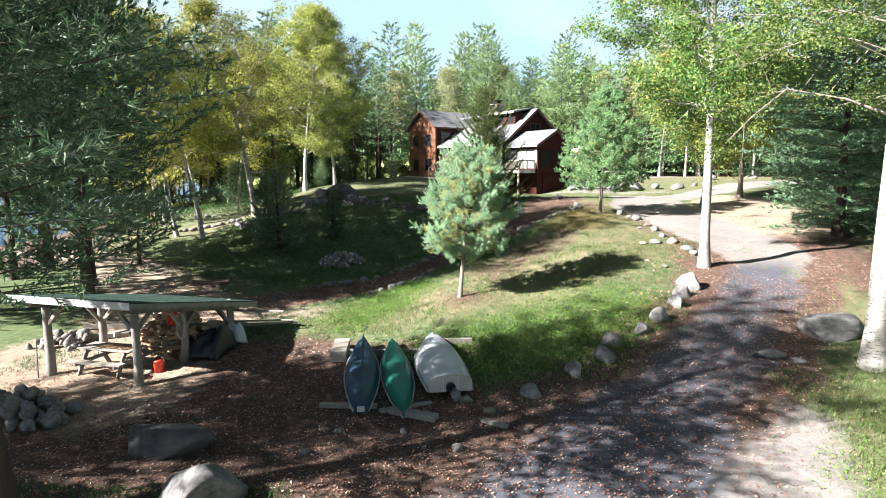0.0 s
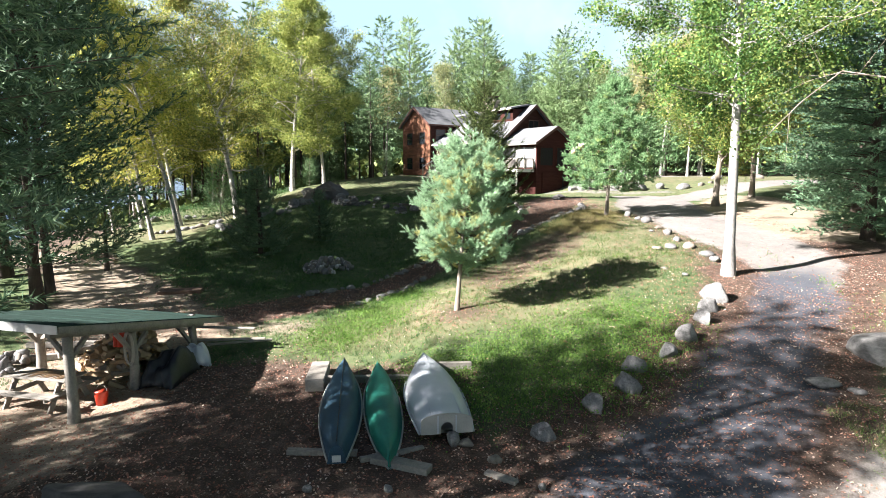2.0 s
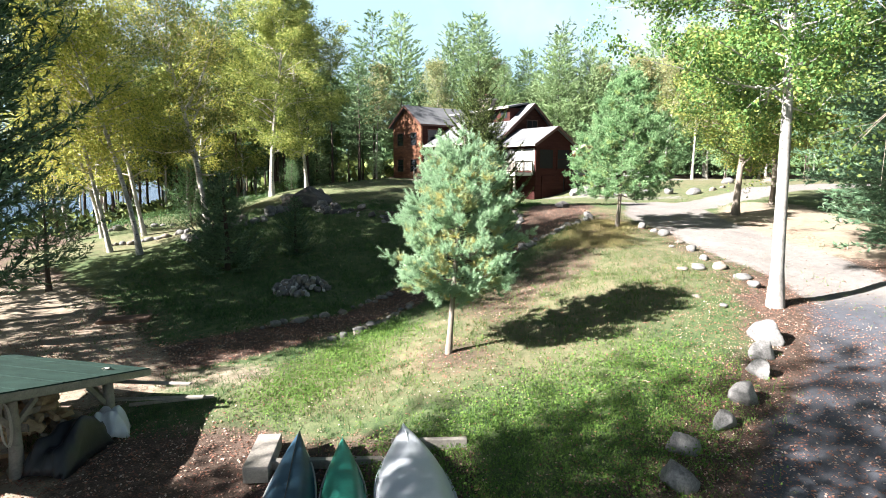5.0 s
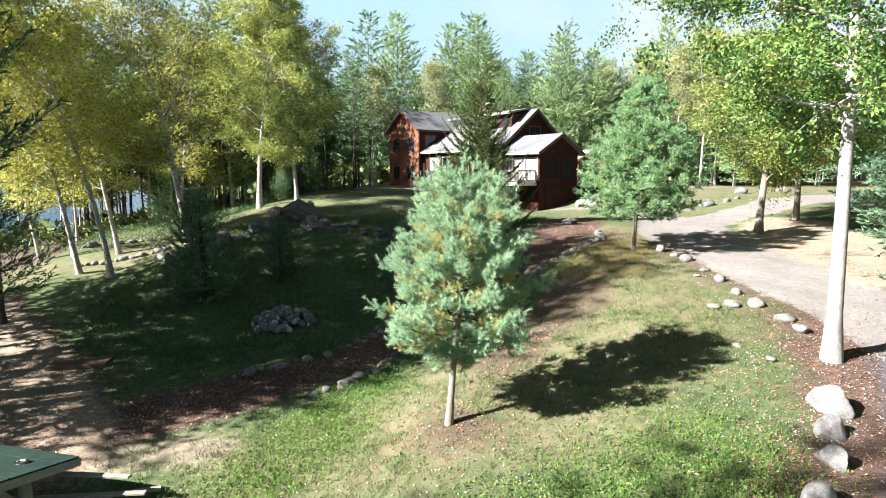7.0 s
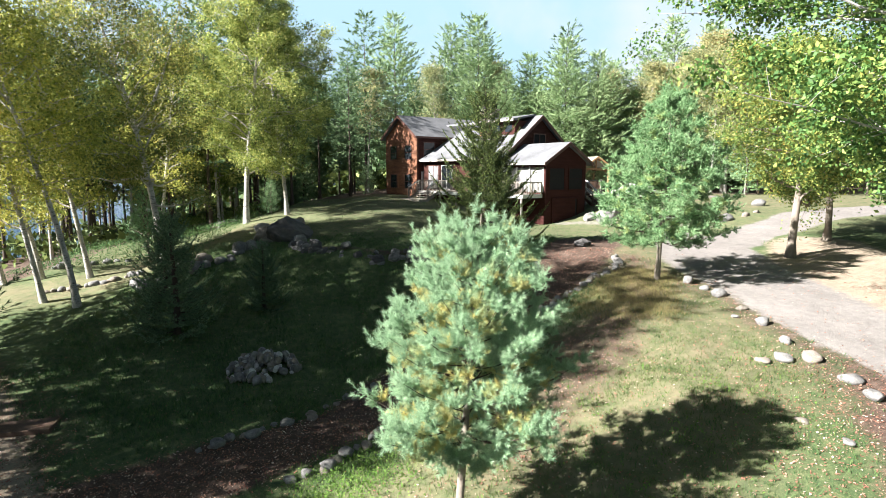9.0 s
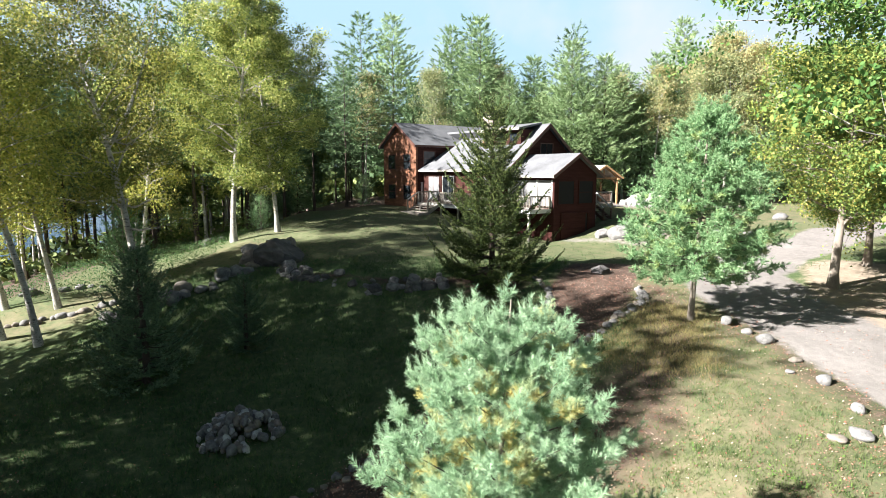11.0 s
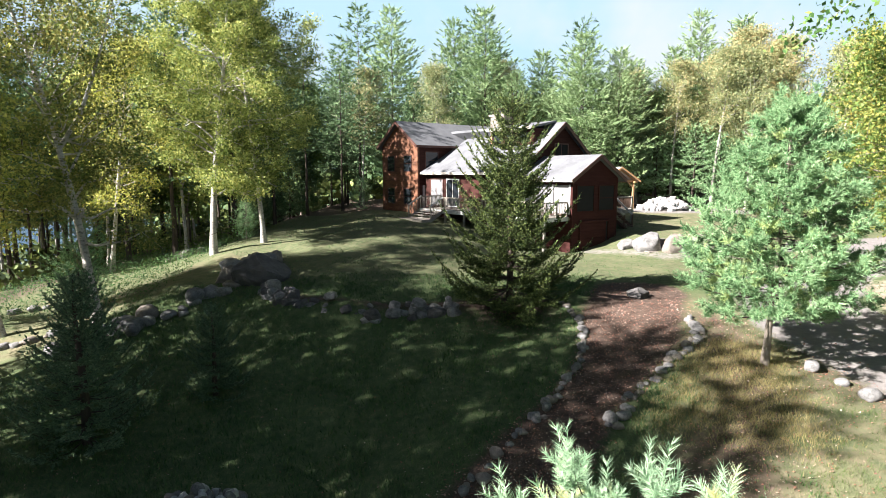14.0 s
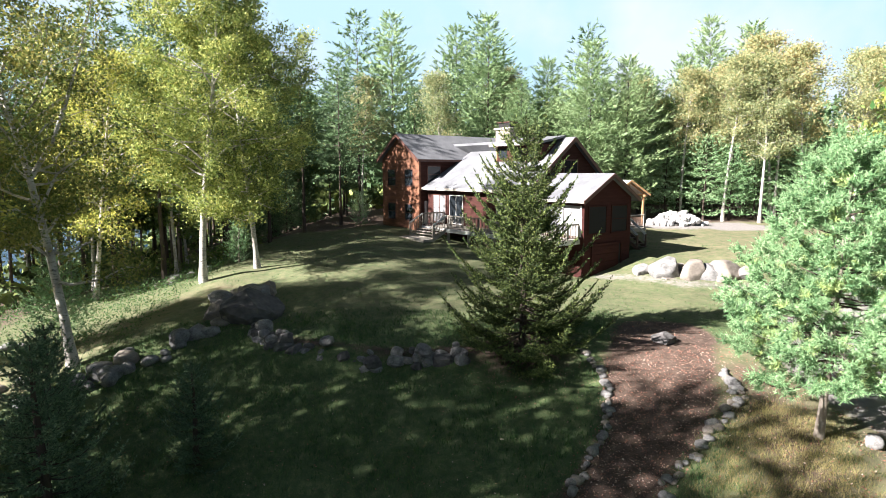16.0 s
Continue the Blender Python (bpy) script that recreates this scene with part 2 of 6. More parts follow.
def birch_bark():
    n = Nodes("white_birch_bark")
    big = n.noise(1.3, 4, 0.7, n.coords((1, 1, 0.6)))
    bands = n.noise(5.0, 4, 0.75, n.coords((1, 1, 5)))
    col = n.ramp(big, [(0.3, (0.26, 0.235, 0.205)), (0.62, (0.50, 0.475, 0.44))])
    mark = n.ramp(bands, [(0.36, (0.07, 0.06, 0.052)), (0.47, (1, 1, 1))])
    col = n.mix(1.0, col, mark, "MULTIPLY")
    n.bump(bands, 0.3, 0.01)
    return n.done(col, 0.7)


MAT["birch"] = birch_bark()
MAT["birch_leaf"] = foliage("birch_leaves", [(0.15, (0.09, 0.135, 0.035)), (0.42, (0.26, 0.32, 0.085)), (0.64, (0.45, 0.47, 0.14)), (0.9, (0.64, 0.56, 0.18))], 0.5, 0.38, 0.5)
# olive leaves, darkened further so the colour carries the leaning birch's shade
MAT["olive_shaded_leaf"] = foliage("olive_shaded_birch_leaves", [(0.15, (0.055, 0.085, 0.025)), (0.5, (0.145, 0.19, 0.05)), (0.92, (0.44, 0.38, 0.11))], 0.5, 0.28, 0.4)
MAT["gold_birch_leaf"] = foliage("golden_birch_leaves", [(0.15, (0.14, 0.19, 0.045)), (0.45, (0.37, 0.405, 0.095)), (0.85, (0.66, 0.59, 0.15))], 0.5, 0.38, 0.4)
MAT["green_leaf"] = foliage("broad_leaves", [(0.15, (0.058, 0.108, 0.022)), (0.55, (0.13, 0.20, 0.055)), (0.9, (0.27, 0.29, 0.09))], 0.5, 0.48, 0.3)
MAT["maple_leaf"] = foliage("maple_leaves", [(0.15, (0.045, 0.105, 0.03)), (0.45, (0.12, 0.235, 0.065)), (0.72, (0.29, 0.35, 0.09)), (0.92, (0.52, 0.28, 0.08))], 0.45, 0.32, 0.35)
MAT["pine_needle"] = foliage("white_pine_needles", [(0.15, (0.13, 0.24, 0.14)), (0.55, (0.29, 0.44, 0.27)), (0.9, (0.46, 0.59, 0.395))], 0.45, 0.25, 0.6, ((0.56, 0.46, 0.15), "old"))
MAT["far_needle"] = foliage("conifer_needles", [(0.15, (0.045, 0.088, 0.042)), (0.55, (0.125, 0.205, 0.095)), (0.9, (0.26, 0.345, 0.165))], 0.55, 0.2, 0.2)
# darker copy of the conifer needles; shade is put into the colour
MAT["dark_needle"] = foliage("shaded_pine_needles", [(0.15, (0.035, 0.07, 0.04)), (0.55, (0.11, 0.185, 0.105)), (0.9, (0.27, 0.37, 0.20))], 0.5, 0.15, 0.4)
MAT["bough_needle"] = foliage("blue_green_pine_needles", [(0.15, (0.05, 0.105, 0.06)), (0.55, (0.125, 0.225, 0.13)), (0.9, (0.25, 0.36, 0.22))], 0.5, 0.18, 0.3)
# lighter copy of the conifer needles; sunlight is put into the colour
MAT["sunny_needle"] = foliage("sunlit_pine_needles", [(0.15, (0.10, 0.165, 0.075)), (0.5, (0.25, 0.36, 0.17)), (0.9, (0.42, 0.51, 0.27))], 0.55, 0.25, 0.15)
MAT["spruce_needle"] = foliage("spruce_needles", [(0.15, (0.018, 0.032, 0.014)), (0.5, (0.07, 0.105, 0.034)), (0.85, (0.24, 0.285, 0.085))], 0.55, 0.12, 0.9)
MAT["grass"] = foliage("grass_blades", [(0.1, (0.040, 0.079, 0.020)), (0.45, (0.115, 0.166, 0.050)), (0.7, (0.22, 0.21, 0.12)), (0.95, (0.34, 0.295, 0.20))], 0.6, 0.3, 0.3)
MAT["dry_leaf"] = foliage("fallen_leaves", [(0.1, (0.10, 0.056, 0.042)), (0.3, (0.22, 0.112, 0.078)), (0.5, (0.31, 0.135, 0.095)), (0.66, (0.44, 0.31, 0.235)), (0.82, (0.62, 0.54, 0.46))], 0.7, 0.15, 0.6)


def ground_mat():
    """Grass, leaf litter, sand and gravel, laid out by the masks that the ground carries."""
    n = Nodes("ground_cover")
    v = n.coords()
    fine = n.noise(28, 4, 0.7, v)
    mid = n.noise(3.5, 5, 0.65, v)
    broad = n.noise(1.5, 5, 0.7, v)
    mixed = n.math("ADD", n.math("MULTIPLY", fine, 0.5), n.math("MULTIPLY", mid, 0.5))
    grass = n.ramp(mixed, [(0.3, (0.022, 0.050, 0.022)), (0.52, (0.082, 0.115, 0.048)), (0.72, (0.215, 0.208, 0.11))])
    # straw tone of dry grass, which also lightens sunlit grass
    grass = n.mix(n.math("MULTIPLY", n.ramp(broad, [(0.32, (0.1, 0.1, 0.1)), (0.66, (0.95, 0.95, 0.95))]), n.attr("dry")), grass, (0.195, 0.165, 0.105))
    litter = n.ramp(mixed, [(0.3, (0.028, 0.020, 0.017)), (0.52, (0.098, 0.068, 0.053)), (0.75, (0.27, 0.195, 0.155))])
    sand = n.ramp(mixed, [(0.3, (0.15, 0.139, 0.132)), (0.7, (0.275, 0.254, 0.24))])
    gravel = n.ramp(n.math("ADD", n.math("MULTIPLY", n.noise(60, 3, 0.7, v), 0.6), n.math("MULTIPLY", mid, 0.4)), [(0.3, (0.042, 0.047, 0.060)), (0.7, (0.125, 0.130, 0.150))])

    def mask(name, soft=0.22):
        a = n.math("ADD", n.attr(name), n.math("MULTIPLY", n.math("SUBTRACT", mid, 0.5), 0.9))
        m = n.node("MapRange")
        m.inputs["From Min"].default_value, m.inputs["From Max"].default_value = 0.5 - soft, 0.5 + soft
        n.link(a, m.inputs["Value"])
        return m.outputs[0]

    col = n.mix(mask("litter"), grass, litter)
    col = n.mix(mask("sand"), col, sand)
    # tan of needles and dirt, lightened to carry sunlight on the path
    tan = n.ramp(mixed, [(0.3, (0.18, 0.145, 0.108)), (0.7, (0.37, 0.305, 0.235))])
    col = n.mix(mask("needles"), col, tan)
    col = n.mix(mask("gravel"), col, gravel)
    n.bump(n.math("ADD", fine, n.math("MULTIPLY", mid, 1.5)), 0.6, 0.03)
    return n.done(col, 0.95, 0, 0.2)


MAT["ground"] = ground_mat()


def water_mat():
    n = Nodes("lake_water")
    n.bump(n.noise(1.4, 4, 0.7, n.coords((0.5, 1, 1))), 0.9, 0.35)
    return n.done((0.012, 0.035, 0.075), 0.15)


MAT["water"] = water_mat()
MAT["weed"] = foliage("weed_leaves", [(0.1, (0.045, 0.10, 0.022)), (0.5, (0.11, 0.21, 0.042)), (0.9, (0.20, 0.30, 0.07))], 0.5, 0.3, 0.5)
MAT["gold_weed"] = foliage("dry_golden_plants", [(0.1, (0.10, 0.10, 0.04)), (0.5, (0.26, 0.23, 0.10)), (0.9, (0.42, 0.35, 0.16))], 0.6, 0.35, 0.6)
MAT["rope"] = plain("pale_rope", (0.358, 0.338, 0.299), 0.9, 0, 0.2, 6)
MAT["log_end"] = plain("pale_split_log_ends", (0.377, 0.273, 0.169), 0.9, 0, 0.35, 4, 0.4)
MAT["green_needle"] = foliage("fresh_pine_needles", [(0.15, (0.09, 0.20, 0.085)), (0.55, (0.27, 0.42, 0.21)), (0.9, (0.44, 0.58, 0.33))], 0.5, 0.25, 0.6, ((0.44, 0.52, 0.20), "old"))
MAT["lush_grass"] = foliage("lush_grass_blades", [(0.1, (0.020, 0.058, 0.024)), (0.5, (0.060, 0.127, 0.045)), (0.9, (0.155, 0.23, 0.08))], 0.6, 0.3, 0.3)
MAT["dark_rock"] = plain("dark_craggy_rock", (0.085, 0.08, 0.078), 0.95, 0, 0.6, 1.6, 1.0, (1, 1, 1), 9)
MAT["brown_timber"] = plain("brown_timber", (0.10, 0.06, 0.042), 0.9, 0, 0.4, 3, 0.4)

MAT["pale_rock"] = plain("pale_broken_rock", (0.42, 0.41, 0.40), 0.9, 0, 0.3, 2.2, 0.8, (1, 1, 1), 14)
MAT["pane_dark"] = plain("dark_insect_screen", (0.006, 0.005, 0.006), 0.95, 0, 0.3, 2)
MAT["forest_leaf"] = foliage("pale_forest_leaves", [(0.15, (0.18, 0.235, 0.12)), (0.45, (0.32, 0.36, 0.18)), (0.7, (0.48, 0.44, 0.22)), (0.92, (0.56, 0.40, 0.22))], 0.5, 0.5, 0.35)
MAT["gold_maple"] = foliage("golden_maple_leaves", [(0.15, (0.06, 0.115, 0.03)), (0.45, (0.16, 0.24, 0.06)), (0.72, (0.38, 0.36, 0.09)), (0.95, (0.54, 0.29, 0.08))], 0.45, 0.36, 0.4)
MAT["pale_bark"] = plain("pale_grey_maple_bark", (0.30, 0.285, 0.27), 0.85, 0, 0.5, 2.5, 0.6, (1, 1, 0.5), 16)
for key in ("roof_green", "garage_wall", "siding"):
    MAT[key].node_tree.nodes["Principled BSDF"].inputs["Specular IOR Level"].default_value = 0.15

# ---- ground ----
# The lie of the land: heights along y on five lines that run up the slope.
PROFILES = [
    (-46.0, [(-40, -1.5), (200, -1.5)]),
    (-34.0, [(-40, 0.2), (40, 0.3), (60, 0.9), (120, 1.0)]),
    (-20.0, [(-40, -0.3), (15, 0.1), (30, 0.4), (38, 0.8), (48, 2.3), (60, 3.2), (75, 3.4), (130, 3.0)]),
    (-11.0, [(-40, -0.4), (15, 0.05), (30, 0.55), (38, 1.2), (43, 2.3), (48, 3.7), (58, 5.0), (75, 5.4), (130, 5.0)]),
    (-4.0, [(-40, -0.5), (12, 0.0), (22, 0.55), (30, 0.75), (36, 1.15), (41, 2.2), (44.6, 3.15), (45.3, 3.95), (55, 5.1), (62, 5.85), (80, 6.0), (130, 6.0)]),
    (2.0, [(-40, -0.5), (12, 0.0), (17, 0.55), (23, 1.3), (30, 1.75), (37, 2.5), (43, 3.3), (45.3, 3.9), (52, 4.6), (60, 5.2), (80, 6.0), (130, 6.0)]),
    (9.0, [(-40, -0.6), (5, -0.2), (12, 0.15), (17, 0.8), (25, 2.1), (31, 2.85), (36, 3.45), (45, 4.35), (52, 4.3), (60, 4.1), (66, 4.6), (80, 6.0), (130, 6.0)]),
    (16.0, [(-40, -0.6), (5, -0.2), (12, 0.3), (17, 0.95), (25, 2.2), (36, 3.55), (45, 4.2), (54, 4.3), (62, 5.4), (80, 6.0), (130, 6.2)]),
    (30.0, [(-40, -0.4), (5, 0.2), (17, 1.3), (36, 3.8), (45, 4.6), (60, 5.6), (130, 6.5)]),
]


def smooth(u):
    u = np.clip(u, 0, 1)
    return u * u * (3 - 2 * u)


def ground_z(x, y):
    """The height of the ground at a place, or at arrays of places."""
    x, y = np.broadcast_arrays(np.asarray(x, float), np.asarray(y, float))
    xs = [p[0] for p in PROFILES]
    hs = [np.interp(y, *zip(*p[1])) for p in PROFILES]
    z = np.array(hs[0])
    for i in range(len(xs) - 1):
        u = smooth((x - xs[i]) / (xs[i + 1] - xs[i]))
        z = np.where(x > xs[i], hs[i] * (1 - u) + hs[i + 1] * u, z)
    z = z + 0.05 * np.sin(0.9 * x + 0.4 * y) * np.sin(0.7 * y - 0.3 * x) + 0.03 * np.sin(2.3 * x + 1.1) * np.sin(1.9 * y)
    return z + np.where(x < -330, (-330 - x) * 0.02, 0.0)


def near_line(x, y, line):
    """Distance from a polyline, with the widths that it carries: negative inside."""
    best = np.full(np.shape(x), 1e9)
    for (x0, y0, w0), (x1, y1, w1) in zip(line, line[1:]):
        dx, dy = x1 - x0, y1 - y0
        u = np.clip(((x - x0) * dx + (y - y0) * dy) / (dx * dx + dy * dy), 0, 1)
        d = np.hypot(x - x0 - u * dx, y - y0 - u * dy) - (w0 + u * (w1 - w0))
        best = np.minimum(best, d)
    return best


# centre lines: x, y, half width
DRIVE_LOW = [(-3.5, -30, 2.8), (-0.8, 4, 2.6), (2.2, 10.6, 2.0), (6.9, 16, 1.45), (10.2, 20, 1.15), (12.8, 23.4, 1.2), (14.4, 26.5, 1.8), (15.0, 31, 2.1), (14.8, 37, 2.2)]
DRIVE_HIGH = [(13.8, 24.6, 1.3), (15.0, 27.5, 2.0), (15.2, 31, 2.5), (15.0, 36, 2.8), (14.8, 41, 3.0), (15.7, 46, 2.3), (16.2, 50.5, 1.8)]
DRIVE_EAST = [(15.0, 44, 1.8), (20, 49, 1.8), (28, 55, 2.0), (45, 62, 2.0)]
PATH = [(-9.5, 24.6, 1.6), (-4.6, 27.9, 1.5), (-2.0, 29.7, 1.3), (0.8, 32.6, 1.4), (4.3, 37.0, 1.1), (6.4, 39.6, 1.5), (7.7, 42.6, 1.9), (9.2, 46.0, 2.0)]
WEST_PATH = [(-30, 42, 1.2), (-22, 38, 1.4), (-15, 30, 2.2), (-11, 24, 3.0)]


def masks(x, y):
    wob = 0.5 * np.sin(0.8 * x + 0.3) * np.sin(0.6 * y + 1.0) + 0.3 * np.sin(2.1 * x) * np.sin(1.7 * y + 2)
    edge = lambda d, s: 1 - smooth((d + s) / (2 * s))
    gravel = edge(near_line(x, y, DRIVE_LOW) + 0.7 * wob, 0.9) * (1 - smooth((y - 23) / 6))
    sand = np.maximum(edge(near_line(x, y, DRIVE_HIGH) + 0.3 * wob, 0.6), edge(near_line(x, y, DRIVE_EAST) + 0.3 * wob, 0.5))
    sand = np.maximum(sand, 0.56 * edge(near_line(x, y, [(10.6, 59.6, 0.7), (12.6, 57.8, 0.8), (14.2, 56.0, 0.8), (17.0, 54.9, 0.7), (20, 54.5, 0.8)]) + 0.3 * wob, 0.8))
    sand = np.maximum(sand, edge(near_line(x, y, [(17, 79, 1.5), (23, 77.5, 3.0), (28, 77, 3.5), (32, 76.5, 1.5)]) + 0.5 * wob, 1.0))
    # sand tone over dry grass here, painting in a sunlit patch
    sand = np.maximum(sand, 0.75 * edge(near_line(x, y, [(4.6, 8.0, 1.2), (6.8, 10.8, 1.3), (8.9, 13.4, 0.8)]) + 0.4 * wob, 0.8))
    litter = edge(near_line(x, y, PATH) + 0.3 * wob, 0.6)
    yard = smooth((21.6 - y - 0.30 * np.abs(x + 5) + 0.7 * wob) / 2.4) * smooth((2.2 - x + 0.5 * (y - 15) * (y > 15) * 0 + wob) / 1.6)
    front = smooth((12.4 - y) / 2) * smooth((y - 3) / 2) * smooth((8.0 - x) / 2)
    litter = np.maximum(litter, np.maximum(yard, front * 0.8))
    verge = edge(near_line(x, y, DRIVE_LOW) - 1.7 + wob, 1.3)
    verge = verge * (1 - smooth((x - 8.5) / 1.5) * smooth((14.5 - y) / 2))
    litter = np.maximum(litter, verge * (1 - 0.4 * smooth((y - 26) / 4)))
    litter = np.maximum(litter, 0.8 * edge(near_line(x, y, [(18, 22, 2.5), (19, 30, 2.5), (18.5, 36, 1.5)]) + wob, 1.2))
    litter = np.maximum(litter, 0.75 * edge(near_line(x, y, WEST_PATH) - 1.0 + wob, 1.2))
    forest = np.maximum(smooth((-23 - x + 0.10 * (y - 40) + wob) / 4), smooth((y - 76 - 0.1 * x + wob) / 4))
    forest = np.maximum(forest, smooth((x - 26 + wob) / 4) * smooth((52 - y) / 6))
    litter = np.maximum(litter, 0.9 * forest)
    litter = np.maximum(litter, 0.8 * edge(near_line(x, y, [(-6.5, 47.0, 0.25), (-4.6, 45.9, 0.3), (-1.7, 45.4, 0.35), (2.2, 45.3, 0.6)]) + 0.3 * wob, 0.5))
    litter = np.maximum(litter, 0.9 * np.exp(-((x - 3.3) ** 2 + (y - 45.4) ** 2) / 5))
    litter = np.maximum(litter, 0.62 * edge(near_line(x, y, [(2.5, 27.5, 1.2), (5.5, 31.5, 1.6), (8.5, 35.5, 1.0), (10.5, 42.0, 1.2)]) + 0.8 * wob, 1.2))
    under = np.exp(-((x - 0.9) ** 2 + (y - 23.2) ** 2) / 2.2) * 0.7
    litter = np.maximum(litter, under)
    return litter, sand, gravel


def needles_and_lit_dirt(x, y):
    """Where fallen needles and leaves make a tan carpet: beside the upper drive and on the lake path. The tan also
    paints in sunlight on the lake path and on the dirt round the shelter.
    """
    a = 1 - smooth((near_line(x, y, [(19.5, 33, 2.5), (20.5, 40, 3.5), (22, 45, 2.5)]) + 1) / 2.0)
    b = 1 - smooth((near_line(x, y, WEST_PATH) + 0.6) / 1.4)
    c = 1 - smooth((near_line(x, y, [(-26, 47, 2), (-22, 55, 2.5), (-16, 62, 2)]) + 1) / 3.0)
    d = 1 - smooth((near_line(x, y, [(-13, 23, 1.3), (-5.5, 23.6, 0.9), (-2.5, 22.6, 0.3)]) + 0.7) / 1.6)
    # dirt round the shelter, tan to look sunlit
    e = 1 - smooth((near_line(x, y, [(-15, 12, 2.0), (-11.5, 16, 2.4), (-9.0, 15.2, 1.6), (-9.5, 20, 1.8), (-13, 19.5, 2.0)]) + 1) / 2.5)
    return np.maximum(np.maximum(a, 0.9 * e), np.maximum(b * 0.8, 0.62 * d))


def dry_or_sunlit(x, y):
    """Where the grass is straw-coloured: the open bank and the roadside; the hollow stays green. The near right corner,
    the strip by the birches and the lawn are paled to look sunlit.
    """
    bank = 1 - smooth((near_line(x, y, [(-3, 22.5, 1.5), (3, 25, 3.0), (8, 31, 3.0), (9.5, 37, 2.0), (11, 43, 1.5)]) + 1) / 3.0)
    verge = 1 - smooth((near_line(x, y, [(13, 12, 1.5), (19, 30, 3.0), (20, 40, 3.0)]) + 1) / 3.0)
    # these two strips and the lawn: sunlight painted in as straw tone
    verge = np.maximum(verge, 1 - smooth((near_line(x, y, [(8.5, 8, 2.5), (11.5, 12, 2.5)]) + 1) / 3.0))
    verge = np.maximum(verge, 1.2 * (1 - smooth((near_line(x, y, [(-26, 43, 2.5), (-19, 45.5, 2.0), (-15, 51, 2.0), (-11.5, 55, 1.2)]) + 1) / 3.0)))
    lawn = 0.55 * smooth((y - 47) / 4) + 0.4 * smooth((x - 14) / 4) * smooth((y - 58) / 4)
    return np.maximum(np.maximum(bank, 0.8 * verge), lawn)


def stretch_axis(lo, hi, step, far, grow=1.18):
    mid = list(np.arange(lo, hi + 1e-6, step))
    out, d, p = [], step, hi
    while p < far:
        d *= grow
        p += d
        out.append(p)
    pre, d, p = [], step, lo
    while p > -far:
        d *= grow
        p -= d
        pre.append(p)
    return np.array(pre[::-1] + mid + out)


def build_ground():
    gx, gy = stretch_axis(-24, 26, 0.3, 1500), stretch_axis(2, 64, 0.3, 1500)
    X, Y = np.meshgrid(gx, gy, indexing="ij")
    Z = ground_z(X, Y)
    nx, ny = X.shape
    i, j = np.meshgrid(np.arange(nx - 1), np.arange(ny - 1), indexing="ij")
    f = np.stack([i * ny + j, (i + 1) * ny + j, (i + 1) * ny + j + 1, i * ny + j + 1], -1).reshape(-1, 4)
    li, sa, gr = masks(X, Y)
    me = mesh_np("ground", np.stack([X, Y, Z], -1).reshape(-1, 3), f, MAT["ground"], True, {"litter": li.ravel(), "sand": sa.ravel(), "gravel": gr.ravel(), "dry": dry_or_sunlit(X, Y).ravel(), "needles": needles_and_lit_dirt(X, Y).ravel()})
    tagged(new("ground", me), "sloping woodland yard of grass, leaf litter and gravel", "ground", "", "structure")
    bm = bmesh.new()
    vs = [bm.verts.new(p) for p in ((-900, -300, 0), (-36, -300, 0), (-36, 900, 0), (-900, 900, 0))]
    bm.faces.new(vs)
    tagged(part("water", bm, MAT["water"]), "blue lake water glinting behind the trunks", "lake", "", "structure")


build_ground()

# ---- trees ----
def tufts(soup, c, d, k, length, width, shoot, spread, r):
    """k needles round each shoot that starts at c and points along d: thin triangles."""
    n = len(c)
    if not n:
        return
    u = r.random((n, k, 1))
    base = c[:, None] + d[:, None] * u * shoot
    way = unit(d[:, None] * (0.35 + 0.8 * u) + spread * unit(r.normal(size=(n, k, 3))))
    side = unit(np.cross(way, r.normal(size=(n, k, 3)))) * width * 0.5
    tip = base + way * length * (0.7 + 0.5 * r.random((n, k, 1)))
    v = np.stack([base - side, base + side, tip], 2).reshape(-1, 3)
    soup.add(v, np.arange(len(v)).reshape(-1, 3))


def leaves(soup, c, size, r, up=0.5, three=False):
    n = len(c)
    nrm = unit(r.normal(size=(n, 3)) + np.array([0, 0, up]))
    a = unit(np.cross(nrm, r.normal(size=(n, 3))))
    b = np.cross(nrm, a)
    s = size * (0.6 + 0.8 * r.random((n, 1)))
    a, b = a * s * 0.62, b * s * 0.42
    if three:
        v = np.stack([c - a - b, c + a - b * 0.4, c + b * 1.3], 1).reshape(-1, 3)
        soup.add(v, np.arange(len(v)).reshape(-1, 3))
        return
    v = np.stack([c - a, c - b * 0.9 + a * 0.1, c + a, c + b * 0.9 + a * 0.1], 1).reshape(-1, 3)
    soup.add(v, np.arange(len(v)).reshape(-1, 4))


